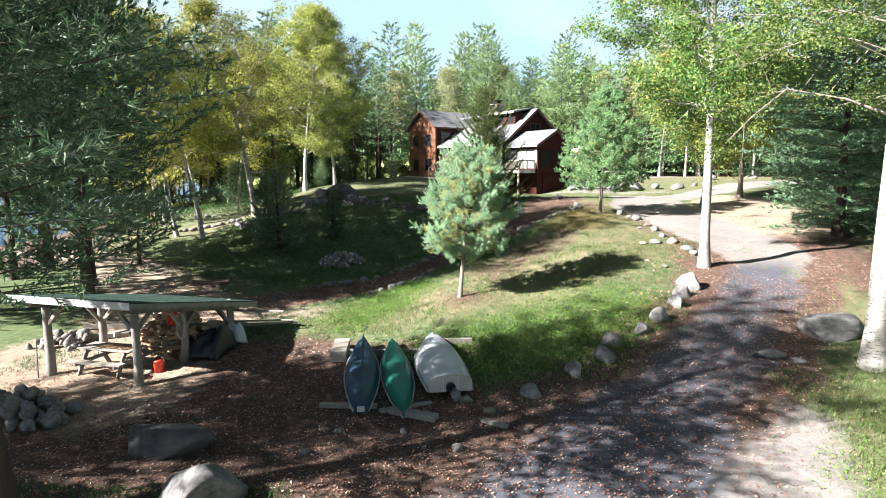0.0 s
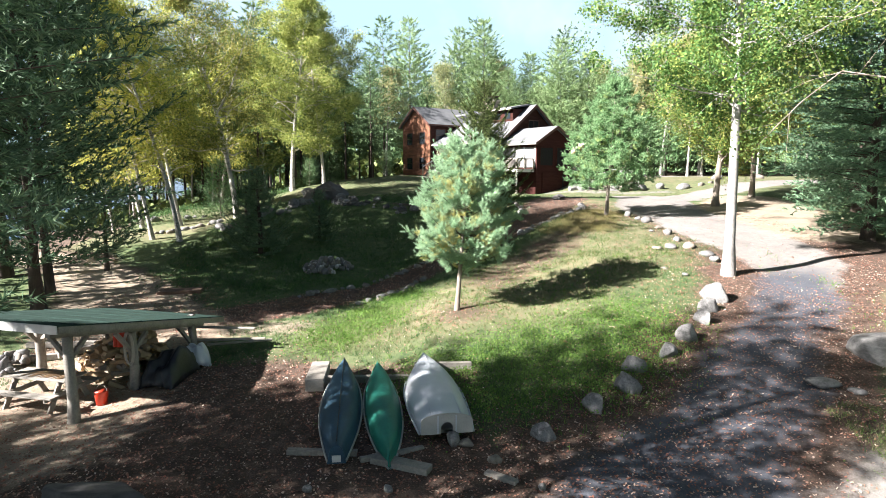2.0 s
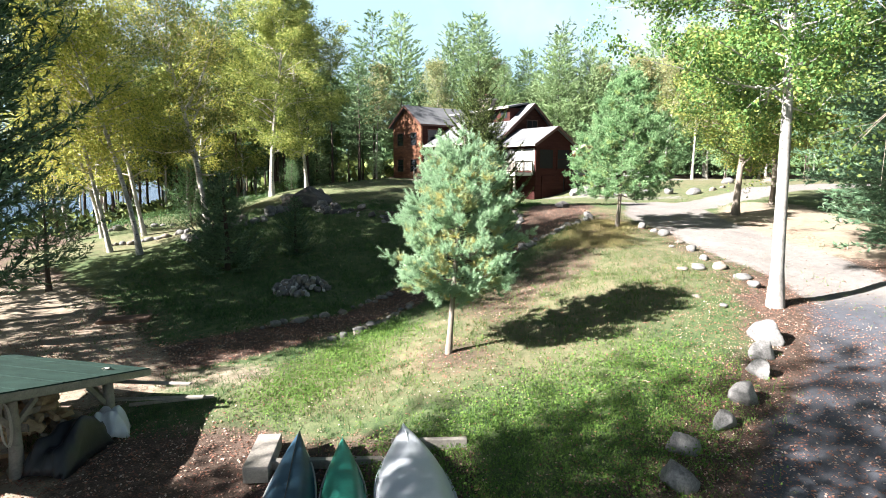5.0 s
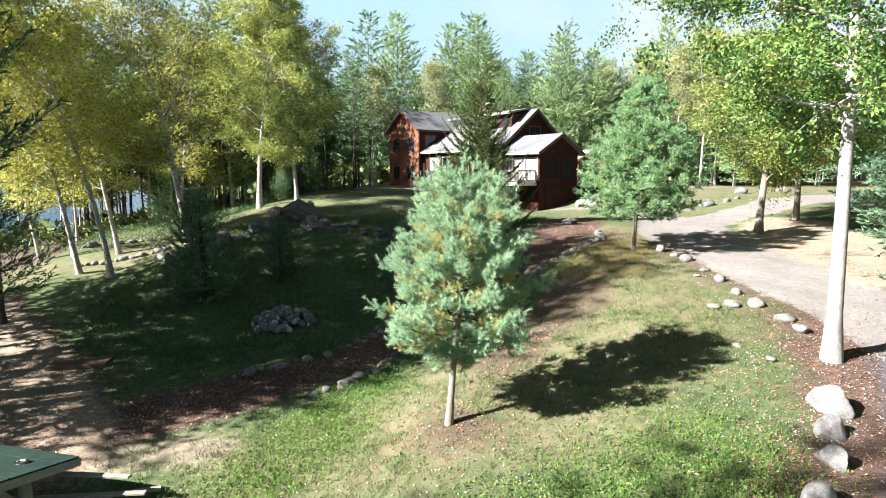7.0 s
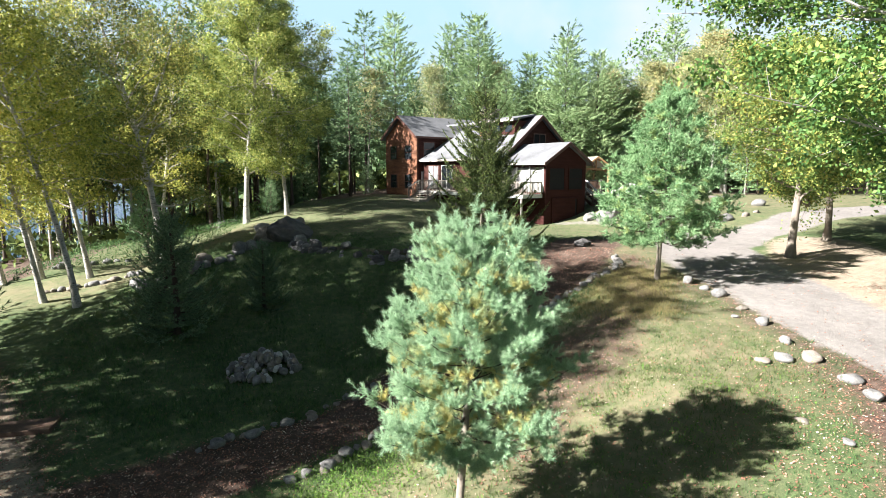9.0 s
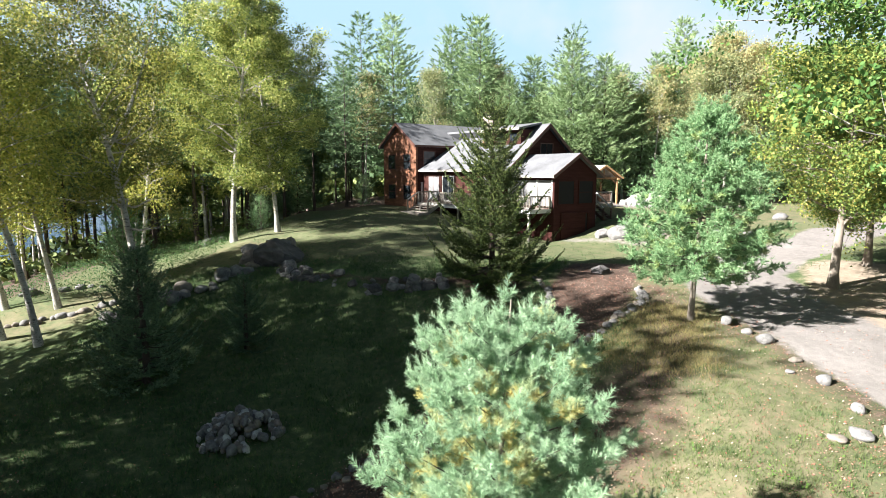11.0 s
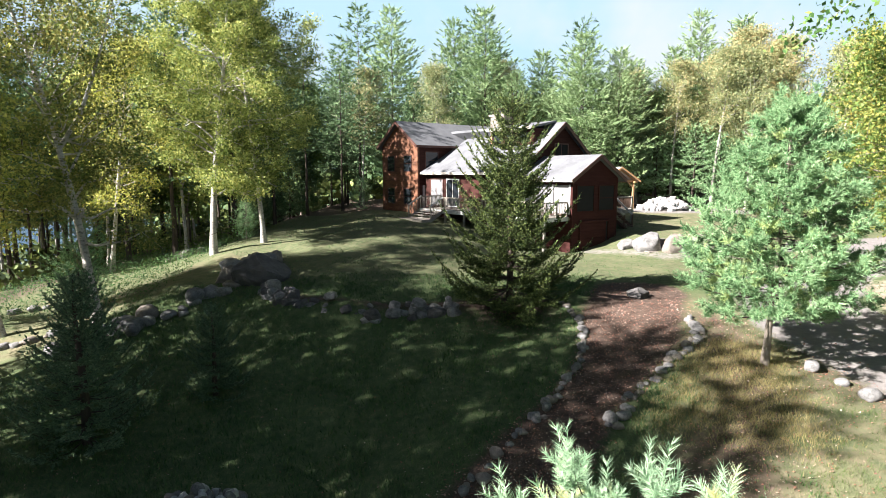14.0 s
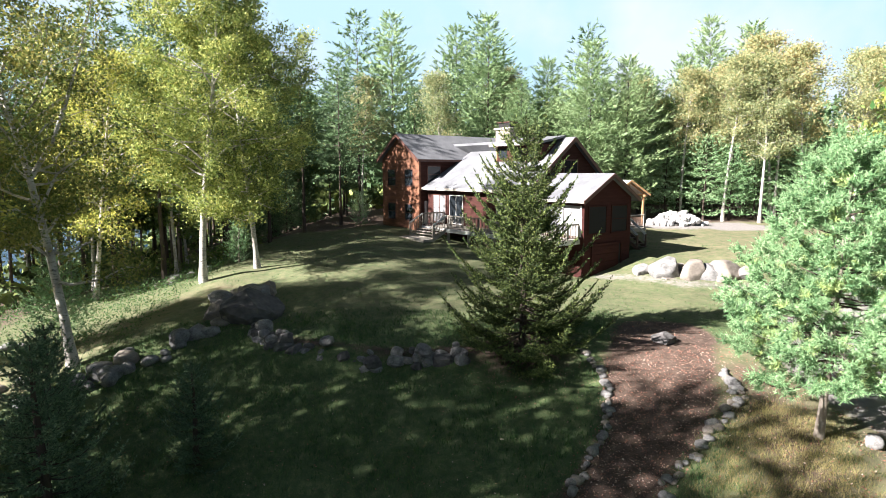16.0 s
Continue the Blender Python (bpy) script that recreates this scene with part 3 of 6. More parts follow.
def conifer(seed, h, rad, clear, gap, per, k, length, width, shoot, step, trunk_r, bark, needle, shape="pine", lean=(0, 0), bare=0.25, sides=6, knots=4, ragged=0.3, lift=0.30, spread=0.75, taper=0.55, steep=0.75, bushy=0, droop=0.30):
    """Meshes of a conifer: tapered trunk, and a crown of limbs with shoots of needles, whorl by whorl."""
    r = np.random.default_rng(seed)
    wood, limbs, green = Soup(), Soup(), Soup()
    zs = np.linspace(0, h, 9)
    axis = lambda z: np.array([lean[0] * z / h + 0.05 * math.sin(z * 0.9 + seed), lean[1] * z / h + 0.05 * math.sin(z * 0.7 + seed * 2), 0.0])
    pts = np.array([axis(z) + (0, 0, z) for z in zs])
    rr = trunk_r * (1 - zs / h) ** 1.1 + 0.006
    rr[0] *= 1.35
    wood.tube(pts, rr, sides)
    cs, ds = [], []
    z = clear
    while z < h - 0.12:
        u = (z - clear) / (h - clear)
        if shape == "pine":
            reach = rad * (0.70 + 1.3 * u - 2.0 * u * u) if u < 0.4 else rad * 0.90 * (1 - (u - 0.4) / 0.62) ** taper
            rise, curl = 0.05 + steep * u, droop
        else:
            reach, rise, curl = rad * (1 - u) ** 0.8, -0.10 + 0.6 * u, 0.30
        n = per if u < 0.85 else max(3, per - 2)
        a0 = r.random() * 6.28
        for i in range(n):
            a = a0 + i * 6.283 / n + r.normal() * 0.18
            L = max(0.18, reach * (1 - ragged + 1.5 * ragged * r.random()))
            out = np.array([math.cos(a), math.sin(a), rise + r.normal() * 0.08])
            out /= np.linalg.norm(out)
            p0 = axis(z) + (0, 0, z + r.normal() * gap * 0.18)
            t = np.linspace(0, 1, knots)[:, None]
            bp = p0 + out * L * t + np.array([0, 0, 1]) * curl * L * t ** 2
            br = 0.004 + 0.010 * L * (1 - t[:, 0]) * (0.6 if shape == "pine" else 0.5)
            limbs.tube(bp, br, 3)
            flat = unit(np.cross(out, (0, 0, 1)))
            m = max(2, int(L * (1 - bare) / step))
            for q in np.linspace(bare, 1.0, m):
                base = p0 + out * L * q + np.array([0, 0, 1]) * curl * L * q * q
                run = out + np.array([0, 0, 2 * curl * q])
                if q > 0.97:
                    cs.append(base), ds.append(run + r.normal(size=3) * 0.1)
                    continue
                side = 0.42 * L * (1 - q) + step * 0.9
                if bushy:
                    for w in range(2):
                        cs.append(base + r.normal(size=3) * 0.05 + np.array([0, 0, 0.05 * w]))
                        ds.append(unit(run * 0.5 + r.normal(size=3) * 0.45 + np.array([0, 0, 1.0])))
                for sgn in (-1, 1):
                    way = unit(run * 0.75 + flat * sgn * (0.75 + 0.2 * r.random()) + r.normal(size=3) * 0.16)
                    cnt = max(1, int(side / (step * 1.15)))
                    for w in range(cnt):
                        cs.append(base + way * side * (w + 0.4) / cnt)
                        ds.append(unit(way + np.array([0, 0, lift]) + r.normal(size=3) * 0.2))
        z += gap * (1 - 0.35 * u) * (0.8 + 0.4 * r.random())
    cs.append(axis(h) + (0, 0, h - shoot)), ds.append(np.array([0, 0, 1.0]))
    tufts(green, np.array(cs), unit(np.array(ds)), k, length, width, shoot, spread if shape == "pine" else 0.9, r)
    return wood.mesh("trunk", bark, True), limbs.mesh("limbs", bark), green.mesh("crown", needle)


def brushes(c, d, l, k, length, width, r, flare=1.0):
    """Bottle-brush shoots: round each shoot of length l that starts at c and points along d, k thin needles that lean forwards."""
    n = len(c)
    u = r.random((n, k, 1))
    e1 = unit(np.cross(d, r.normal(size=(n, 3))))
    e2 = np.cross(d, e1)
    a = r.random((n, k, 1)) * 6.283
    rad = e1[:, None] * np.cos(a) + e2[:, None] * np.sin(a)
    base = c[:, None] + d[:, None] * u * l[:, None, None]
    way = unit(d[:, None] * (0.62 + 0.35 * u) + rad * flare * (1.0 - 0.2 * u) + 0.15 * r.normal(size=(n, k, 3)))
    tip = base + way * length * (0.75 + 0.4 * r.random((n, k, 1)))
    side = unit(np.cross(way, r.normal(size=(n, k, 3)))) * width / 2
    return np.stack([base - side, base + side, tip], 2).reshape(-1, 3)


def brush_pine(seed, h, clear, profile, bark, needle, k=100, lean=(0.3, 0.1), per=8, gap=0.34, sites=6.0, length=0.105, width=0.0085, shoot=0.27, trunk_r=0.085, aged=0.35, rise=(0.10, 0.75), stray=0.14):
    """A young pine with whorls of limbs whose twigs end in clusters of brush-like shoots. profile: (share of crown height, reach of the limb tips)."""
    r = np.random.default_rng(seed)
    wood, limbs = Soup(), Soup()
    zs = np.linspace(0, h, 9)
    axis = lambda z: np.array([lean[0] * z / h, lean[1] * z / h, z])
    rr = trunk_r * (1 - zs / h) ** 0.8 + 0.012
    rr[0] *= 1.3
    wood.tube(np.array([axis(z) for z in zs]), rr, 8)
    cs, ds, ls, old = [], [], [], []

    def cluster(p, d, inner):
        """A leading shoot with three to five side shoots at its foot."""
        yellow = 1.0 if inner and r.random() < aged and noise.noise(Vector(p) * 1.4 + Vector((seed, 0, 0))) > 0.04 else 0.0
        size = shoot * (0.75 + 0.5 * r.random())
        e1 = unit(np.cross(d, r.normal(size=3)))
        e2 = np.cross(d, e1)
        cs.append(p), ds.append(d), ls.append(size * 1.15), old.append(yellow * 0.25)
        m = r.integers(3, 6)
        for i in range(m):
            a = 6.283 * (i + 0.5 * r.random()) / m
            cs.append(p - d * 0.05), ds.append(unit(d + (e1 * math.cos(a) + e2 * math.sin(a)) * (0.7 + 0.3 * r.random()))), ls.append(size * (0.6 + 0.3 * r.random())), old.append(yellow * (0.35 + 0.5 * r.random()))

    u = 0.0
    while u < 0.97:
        reach = float(np.interp(u, *zip(*profile)))
        a0 = r.random() * 6.28
        count = per if u < 0.9 else per - 2
        for i in range(count):
            a = a0 + i * 6.283 / count + r.normal() * 0.2
            L = reach * (1 - 1.6 * stray + 2.6 * stray * r.random())
            climb = rise[0] + (rise[1] - rise[0]) * u + 0.08 * r.normal()
            tip = axis(clear + (h - clear) * u + 0.12 * r.normal())
            flat_out = np.array([math.cos(a), math.sin(a), 0.0])
            p0 = axis(max(clear * 0.9, tip[2] - climb * L))
            tip = tip + flat_out * L
            t = np.linspace(0, 1, 5)[:, None]
            sag = np.array([0, 0, -0.10 * L])
            bend = lambda q: p0 + (tip - p0) * q + sag * 4 * q * (1 - q)
            limbs.tube(bend(t), 0.004 + 0.008 * L * (1 - t[:, 0]), 4)
            run = unit(tip - p0)
            flat = unit(np.cross(run, (0, 0, 1)))
            cluster(tip, unit(run * 0.9 + np.array([0, 0, 0.35 + 0.9 * u]) + r.normal(size=3) * 0.15), False)
            for j in range(int(sites * L) + 1):
                q = 0.22 + 0.74 * r.random() ** 0.75
                wide = (0.42 * L * (1.05 - q) + 0.14) * r.uniform(-1, 1)
                p = bend(q) + flat * wide + np.array([0, 0, r.normal() * 0.10 + 0.05])
                d = unit(run * 0.75 + flat * wide * 0.9 + np.array([0, 0, 0.35 + 0.7 * u]) + r.normal(size=3) * 0.25)
                cluster(p, d, q < 0.86)
        u += gap / (h - clear) * (1 - 0.3 * u) * (0.85 + 0.3 * r.random())
    for j in range(46):
        a, w = r.random() * 6.283, 0.75 * r.random() ** 0.7
        cluster(axis(h - 0.35 - 0.9 * w - 0.5 * r.random()) + np.array([math.cos(a), math.sin(a), 0]) * w, unit(np.array([0.5 * math.cos(a) * w, 0.5 * math.sin(a) * w, 1.0]) + r.normal(size=3) * 0.15), w > 0.4 and j % 2 > 0)
    for j in range(9):
        cluster(axis(h - 0.45) + r.normal(size=3) * 0.22, unit(np.array([0, 0, 1.2]) + r.normal(size=3) * 0.25), False)
    v = brushes(np.array(cs), unit(np.array(ds)), np.array(ls), k, length, width, r)
    crown = mesh_np("crown", v, np.arange(len(v)).reshape(-1, 3), needle, False, {"old": np.repeat(old, k * 3)})
    return wood.mesh("trunk", MAT["bark_grey"], True), limbs.mesh("limbs", bark), crown


def plume_spruce(seed, h, rad, clear, bark, needle, gap=0.46, per=7, k=17, length=0.08, width=0.034):
    """A spruce with long upswept limbs: side twigs in flat sprays along each, all set with short stiff needles."""
    r = np.random.default_rng(seed)
    wood, limbs = Soup(), Soup()
    zs = np.linspace(0, h, 8)
    wood.tube(np.array([(0.04 * math.sin(z), 0.04 * math.sin(1.3 * z), z) for z in zs]), 0.15 * (1 - zs / h) ** 0.8 + 0.012, 7)
    cs, ds, ls = [], [], []
    z = clear
    while z < h - 0.4:
        u = (z - clear) / (h - clear)
        reach = rad * ((1 - u) ** 0.85 * 0.93 + 0.07)
        a0 = r.random() * 6.28
        for i in range(per):
            a = a0 + i * 6.283 / per + r.normal() * 0.25
            L = reach * (0.55 + 0.6 * r.random())
            out = np.array([math.cos(a), math.sin(a), 0.0])
            lift = 0.60 * u + 0.10 * r.normal()
            bend = lambda q: np.array([0, 0, z]) + out * L * q + np.array([0, 0, L * (lift * q + 0.34 * q ** 2.4 - 0.10 * math.sin(3.14 * q))])
            qs = np.linspace(0, 1, 5)
            limbs.tube(np.array([bend(q) for q in qs]), 0.005 + 0.011 * L * (1 - qs), 4)
            flat = np.array([-out[1], out[0], 0.0])
            n = max(4, int(L / 0.13))
            for j in range(n):
                q = 0.15 + 0.85 * (j + 0.5 * r.random()) / n
                run = unit(bend(min(1.0, q + 0.05)) - bend(q - 0.05))
                if q < 0.95:
                    cs.append(bend(q)), ds.append(run), ls.append(0.16)
                for sgn in (-1, 1):
                    tl = (0.36 * L * (1.02 - q) + 0.14) * (0.7 + 0.5 * r.random())
                    way = unit(run * 0.9 + flat * sgn * 0.8 + np.array([0, 0, 0.12]) + r.normal(size=3) * 0.15)
                    m = max(1, int(tl / 0.2))
                    for w in range(m):
                        cs.append(bend(q) + way * tl * w / m), ds.append(unit(way + r.normal(size=3) * 0.12)), ls.append(tl / m * 1.1)
                    if tl > 0.45:
                        cs.append(bend(q) + way * tl * 0.5), ds.append(unit(way + run * 0.8 + np.array([0, 0, 0.3]))), ls.append(0.22)
            cs.append(bend(1.0)), ds.append(unit(bend(1.0) - bend(0.9) + np.array([0, 0, 0.03 * L]))), ls.append(0.26)
        z += gap * (1 - 0.35 * u) * (0.8 + 0.4 * r.random())
    for j in range(4):
        cs.append(np.array([0, 0, h - 0.5 + 0.12 * j])), ds.append(np.array([0, 0, 1.0])), ls.append(0.25)
    v = brushes(np.array(cs), unit(np.array(ds)), np.array(ls), k, length, width, r, 0.85)
    return wood.mesh("trunk", bark, True), limbs.mesh("limbs", bark), mesh_np("crown", v, np.arange(len(v)).reshape(-1, 3), needle)


def broadleaf(seed, h, rad, clear, trunk_r, bark, leaf, n_limbs, n_leaves, size, lean=(0, 0), rise=0.75, forks=1, sigma=0.42, sides=8, bend=0.25, twigs=True, three=False, even=3.0, thin=1.0, limb_bark=None):
    """Meshes of a leafy tree: trunk, limbs with twigs, and single leaves in loose clumps round the twigs."""
    r = np.random.default_rng(seed)
    wood, limbs, green = Soup(), Soup(), Soup()
    zs = np.linspace(0, h * 0.93, 12)
    ph = r.random(2) * 6.28
    axis = lambda z: np.array([lean[0] * (z / h) ** 1.15 + bend * math.sin(z / h * 4 + ph[0]) - bend * math.sin(ph[0]), lean[1] * z / h + bend * math.sin(z / h * 3.3 + ph[1]) - bend * math.sin(ph[1]), z])
    pts = np.array([axis(z) for z in zs])
    rr = trunk_r * (1 - zs / h) ** 0.75 + 0.01
    rr[0] *= 1.45
    wood.tube(pts, rr, sides)
    spots = []
    for i in range(n_limbs):
        u = (i + r.random()) / n_limbs
        z = clear + (h * 0.97 - clear) * u ** 0.9
        a = i * 2.4 + r.normal() * 0.4
        env = math.sin(math.pi * min(1.0, 0.18 + 0.80 * u)) ** 0.7
        L = rad * env * (0.65 + 0.5 * r.random())
        rs = rise + 0.5 * u
        out = np.array([math.cos(a), math.sin(a), rs])
        out /= np.linalg.norm(out)
        p0 = axis(min(z, h * 0.92))
        t = np.linspace(0, 1, 5)[:, None]
        kink = np.cumsum(r.normal(size=(5, 3)) * 0.07 * L, 0)
        kink[0] = 0
        bp = p0 + out * L * t + kink - np.array([0, 0, 0.22]) * L * t ** 2
        r0 = max(0.015, trunk_r * (1 - z / h) ** 0.75 * 0.5) * thin
        limbs.tube(bp, r0 * (1 - 0.85 * t[:, 0]), 5)
        for j in range(7):
            q = 0.25 + 0.75 * (j + r.random()) / 7
            k = min(3, int(q * 4))
            b0 = bp[k] + (bp[k + 1] - bp[k]) * (q * 4 - k)
            way = unit(out * 0.6 + r.normal(size=3) * 0.7 + np.array([0, 0, 0.1]))
            tl = L * 0.40 * (1.15 - 0.6 * q) + 0.25
            e = b0 + way * tl
            if twigs:
              limbs.tube(np.array([b0, (b0 + e) / 2 + r.normal(size=3) * 0.05, e + np.array([0, 0, -0.08 * tl])]), [r0 * 0.30 * (1.1 - q) + 0.006, 0.006, 0.003], 3)
            for w in (0.35, 0.7, 1.0):
                spots.append(b0 + way * tl * w)
    if forks > 1:
        zf = h * 0.46
        t = np.linspace(0, 1, 6)[:, None]
        way = np.array([1.0, 0.25, 0]) * (0.16 * h)
        fp = axis(zf) + way * t ** 0.7 + np.array([0, 0, 1]) * h * 0.44 * t
        wood.tube(fp, trunk_r * 0.55 * (1 - 0.9 * t[:, 0]) + 0.01, 6)
        for q in range(40):
            u = 0.25 + 0.75 * r.random()
            spots.append(axis(zf) + way * u ** 0.7 + np.array([0, 0, h * 0.44 * u]) + unit(r.normal(size=3)) * rad * 0.45 * (1.1 - u))
    spots = np.array(spots)
    wgt = r.random(len(spots)) ** even + 0.03
    pick = r.choice(len(spots), n_leaves, p=wgt / wgt.sum())
    pos = spots[pick] + r.normal(size=(n_leaves, 3)) * sigma * np.array([1, 1, 0.75]) - np.array([0, 0, 0.08])
    leaves(green, pos, size, r, three=three)
    return wood.mesh("trunk", bark, True), limbs.mesh("limbs", limb_bark or bark), green.mesh("crown", leaf)


def tree(name, meshes, x, y, label, category="tree", group="", turn=0.0, scale=1.0, sink=0.12):
    m = Matrix.Translation((x, y, float(ground_z(x, y)) - sink)) @ pose(0, 0, 0, 0, 0, turn) @ Matrix.Scale(scale, 4)
    e = thing(name, m, label, category, group)
    for nm, me in zip(("trunk", "branchwork", "crown"), meshes):
        o = piece(nm, me, e)
        if nm != "trunk":
            tagged(o, kind="stuff")
    return e


def again(ob, x, y, turn=0.0, scale=1.0, sink=0.12, label=""):
    c = copy_thing(ob, Matrix.Translation((x, y, float(ground_z(x, y)) - sink)) @ pose(0, 0, 0, 0, 0, turn) @ Matrix.Scale(scale, 4))
    c.scale = (scale, scale, scale)
    return tagged(c, label)


B, L_ = MAT["bark_dark"], MAT["bark_grey"]
# the young pine in the middle of the bank, and the taller one by the drive
tree("young_pine_tree", brush_pine(11, 6.38, 1.8, [(0, 0.7), (0.07, 1.3), (0.2, 1.88), (0.38, 1.85), (0.55, 1.62), (0.72, 1.36), (0.86, 1.08), (0.95, 0.8), (1, 0.45)], B, MAT["pine_needle"], 84, (0.5, 0.85), length=0.1, width=0.0074, aged=0.85, stray=0.2), 0.69, 23.4,
     "young white pine with yellowing inner needles on the grassy bank", "pine tree")
tree("young_pine_tree", brush_pine(12, 8.5, 2.0, [(0, 1.6), (0.06, 2.7), (0.2, 2.75), (0.45, 2.4), (0.65, 1.8), (0.82, 1.1), (0.93, 0.5), (1, 0.15)], B, MAT["green_needle"], 18, (0.35, 0), 8, 0.40, 5.0, 0.14, 0.025, 0.30, 0.10, 0.4, (0.05, 0.6)), 10.15, 37.9,
     "tall young white pine with blue-green needles beside the drive", "pine tree")
tree("spruce_tree", plume_spruce(13, 9.0, 3.6, 0.35, B, MAT["spruce_needle"], per=8, k=11, width=0.052), 3.3, 45.5,
     "olive-green spruce with upswept branches in front of the cabin", "spruce tree")
# trees by the drive
tree("maple_tree", broadleaf(21, 17.0, 5.8, 6.2, 0.20, MAT["pale_bark"], MAT["maple_leaf"], 70, 135000, 0.09, (-0.4, 0.3), 0.40, sigma=0.25, bend=0.08, even=2.0, thin=0.7), 11.4, 25.3,
     "tall pale-barked maple with green, yellow and red leaves beside the drive", "maple tree")
tree("birch_tree", broadleaf(22, 16.0, 5.6, 6.6, 0.27, MAT["birch"], MAT["green_leaf"], 34, 34000, 0.075, (0.5, 0.2), 0.35, sigma=0.30, bend=0.1, thin=0.45, limb_bark=MAT["bark_grey"]), 12.3, 16.2,
     "thick old white birch with thin foliage and bare twigs", "birch tree")
m = tree("maple_tree", broadleaf(23, 10.8, 4.5, 2.8, 0.20, MAT["bark_grey"], MAT["gold_maple"], 44, 60000, 0.095, (0.2, 0), 0.45, sigma=0.34, three=True, even=1.8), 18.8, 42.3,
         "small maple with yellow-green leaves beyond the drive", "maple tree")
again(m, 23.2, 46.0, 100, 0.95)
big = tree("pine_tree", conifer(31, 15.0, 5.2, 0.8, 0.72, 8, 12, 0.24, 0.06, 0.40, 0.33, 0.28, B, MAT["bough_needle"], "pine", ragged=0.4, spread=0.6, lift=0.1, steep=0.35, droop=-0.04), 21.0, 31.0,
           "large dark green pine whose lower boughs brush the ground", "pine tree")
hang = conifer(32, 17.0, 5.0, 4.6, 0.85, 7, 28, 0.18, 0.028, 0.36, 0.30, 0.30, B, MAT["dark_needle"], "pine", (-1.0, 0.3), ragged=0.4, spread=0.7, lift=0.15, steep=0.3, droop=0.05)
tree("pine_tree", hang, -7.9, 9.6, "tall leaning pine with wide drooping boughs near the shelter", "pine tree")
near = tree("pine_tree", conifer(33, 17.0, 5.2, 2.4, 0.85, 7, 11, 0.28, 0.07, 0.42, 0.36, 0.24, B, MAT["dark_needle"], "pine", ragged=0.45, spread=0.55), -15.6, 25.3,
            "tall dark pine beside the footpath to the lake", "pine tree")
# mostly unseen pines on the left, added to shade the yard and hollow
for x, y, tn, sc in ((-19, 9, 300, 1.0), (-26, 22.5, 20, 1.35),
                     (-23.3, 34, 100, 1.35), (-30, 5, 250, 1.1)):
    again(near, x, y, tn, sc)
# another, added far left so that its shadow reaches the spruce's foot
again(near, -27.0, 34.7, 40, 1.45)
tree("pine_tree", conifer(36, 5.2, 2.6, 1.3, 0.5, 6, 9, 0.24, 0.05, 0.34, 0.30, 0.13, B, MAT["far_needle"], "pine", ragged=0.45, spread=0.55), -18.5, 35.4, "small dark pine beside the lake path", "pine tree")
for x, y, tn, sc in ((27, 24, 60, 1.0), (25, 37.5, 200, 0.8), (31, 40, 10, 1.0), (31, 14, 140, 1.0), (23, 14, 40, 0.9)):
    again(big, x, y, tn, sc)
# small conifers in the shaded hollow
s = tree("small_spruce", plume_spruce(34, 5.4, 2.2, 0.25, B, MAT["dark_needle"], 0.44, 7, 7, 0.09, 0.05), -10.8, 38.2,
         "dark small spruce in the shaded hollow", "spruce tree")
again(s, -7.6, 40.4, 80, 0.62)
again(s, -12.6, 41.5, 200, 0.8)
p = tree("sapling_pine", conifer(35, 4.6, 1.8, 0.4, 0.34, 6, 12, 0.17, 0.035, 0.25, 0.24, 0.06, L_, MAT["green_needle"], "pine"), -17.6, 50.5,
         "bright green young pine among the birches", "pine tree")
again(p, -12.8, 62, 50, 0.6)
again(p, -6.5, 78, 10, 0.7)
# the birches on the left
bark, lf = MAT["birch"], MAT["birch_leaf"]
b1 = tree("birch_tree", broadleaf(41, 17, 5.0, 3.6, 0.19, bark, MAT["olive_shaded_leaf"], 44, 42000, 0.10, (-4.2, 0.5), 0.55, sigma=0.33, forks=2, three=True), -15.1, 47.0, "leaning white birch with forked trunk and yellow-green leaves", "birch tree", "birches by the hollow")
b2 = tree("birch_tree", broadleaf(42, 15, 3.8, 3.6, 0.14, bark, MAT["gold_birch_leaf"], 40, 16000, 0.11, (-3.4, 0.3), 0.5, sigma=0.33, three=True), -19.4, 47.0, "slender leaning white birch with yellow leaves", "birch tree", "birches by the hollow")
b3 = tree("birch_tree", broadleaf(43, 17.5, 5.4, 3.6, 0.19, bark, lf, 44, 66000, 0.105, (0.9, 0.2), 0.25, sigma=0.28, three=True, bend=0.4, even=2.2), -13.3, 56.8, "white birch with a full yellow-green crown at the lawn's edge", "birch tree", "birches by the hollow")
again(b2, -19.7, 43.2, 12, 0.95, label="slender leaning white birch beside the lake path")
again(b2, -24.5, 47.2, -10, 0.85)
again(b3, -10.8, 59.0, 150, 0.85)
again(b2, -20.7, 59, 160, 1.0)
b4 = tree("birch_tree", broadleaf(44, 16, 4.2, 6.0, 0.15, bark, MAT["gold_birch_leaf"], 38, 24000, 0.11, (-3.6, 0.4), 0.5, sigma=0.34, three=True), -17.4, 42.2, "leaning white birch with bright yellow leaves near the lake path", "birch tree", "birches by the hollow")
again(b4, -22.5, 47.5, 25, 0.95)
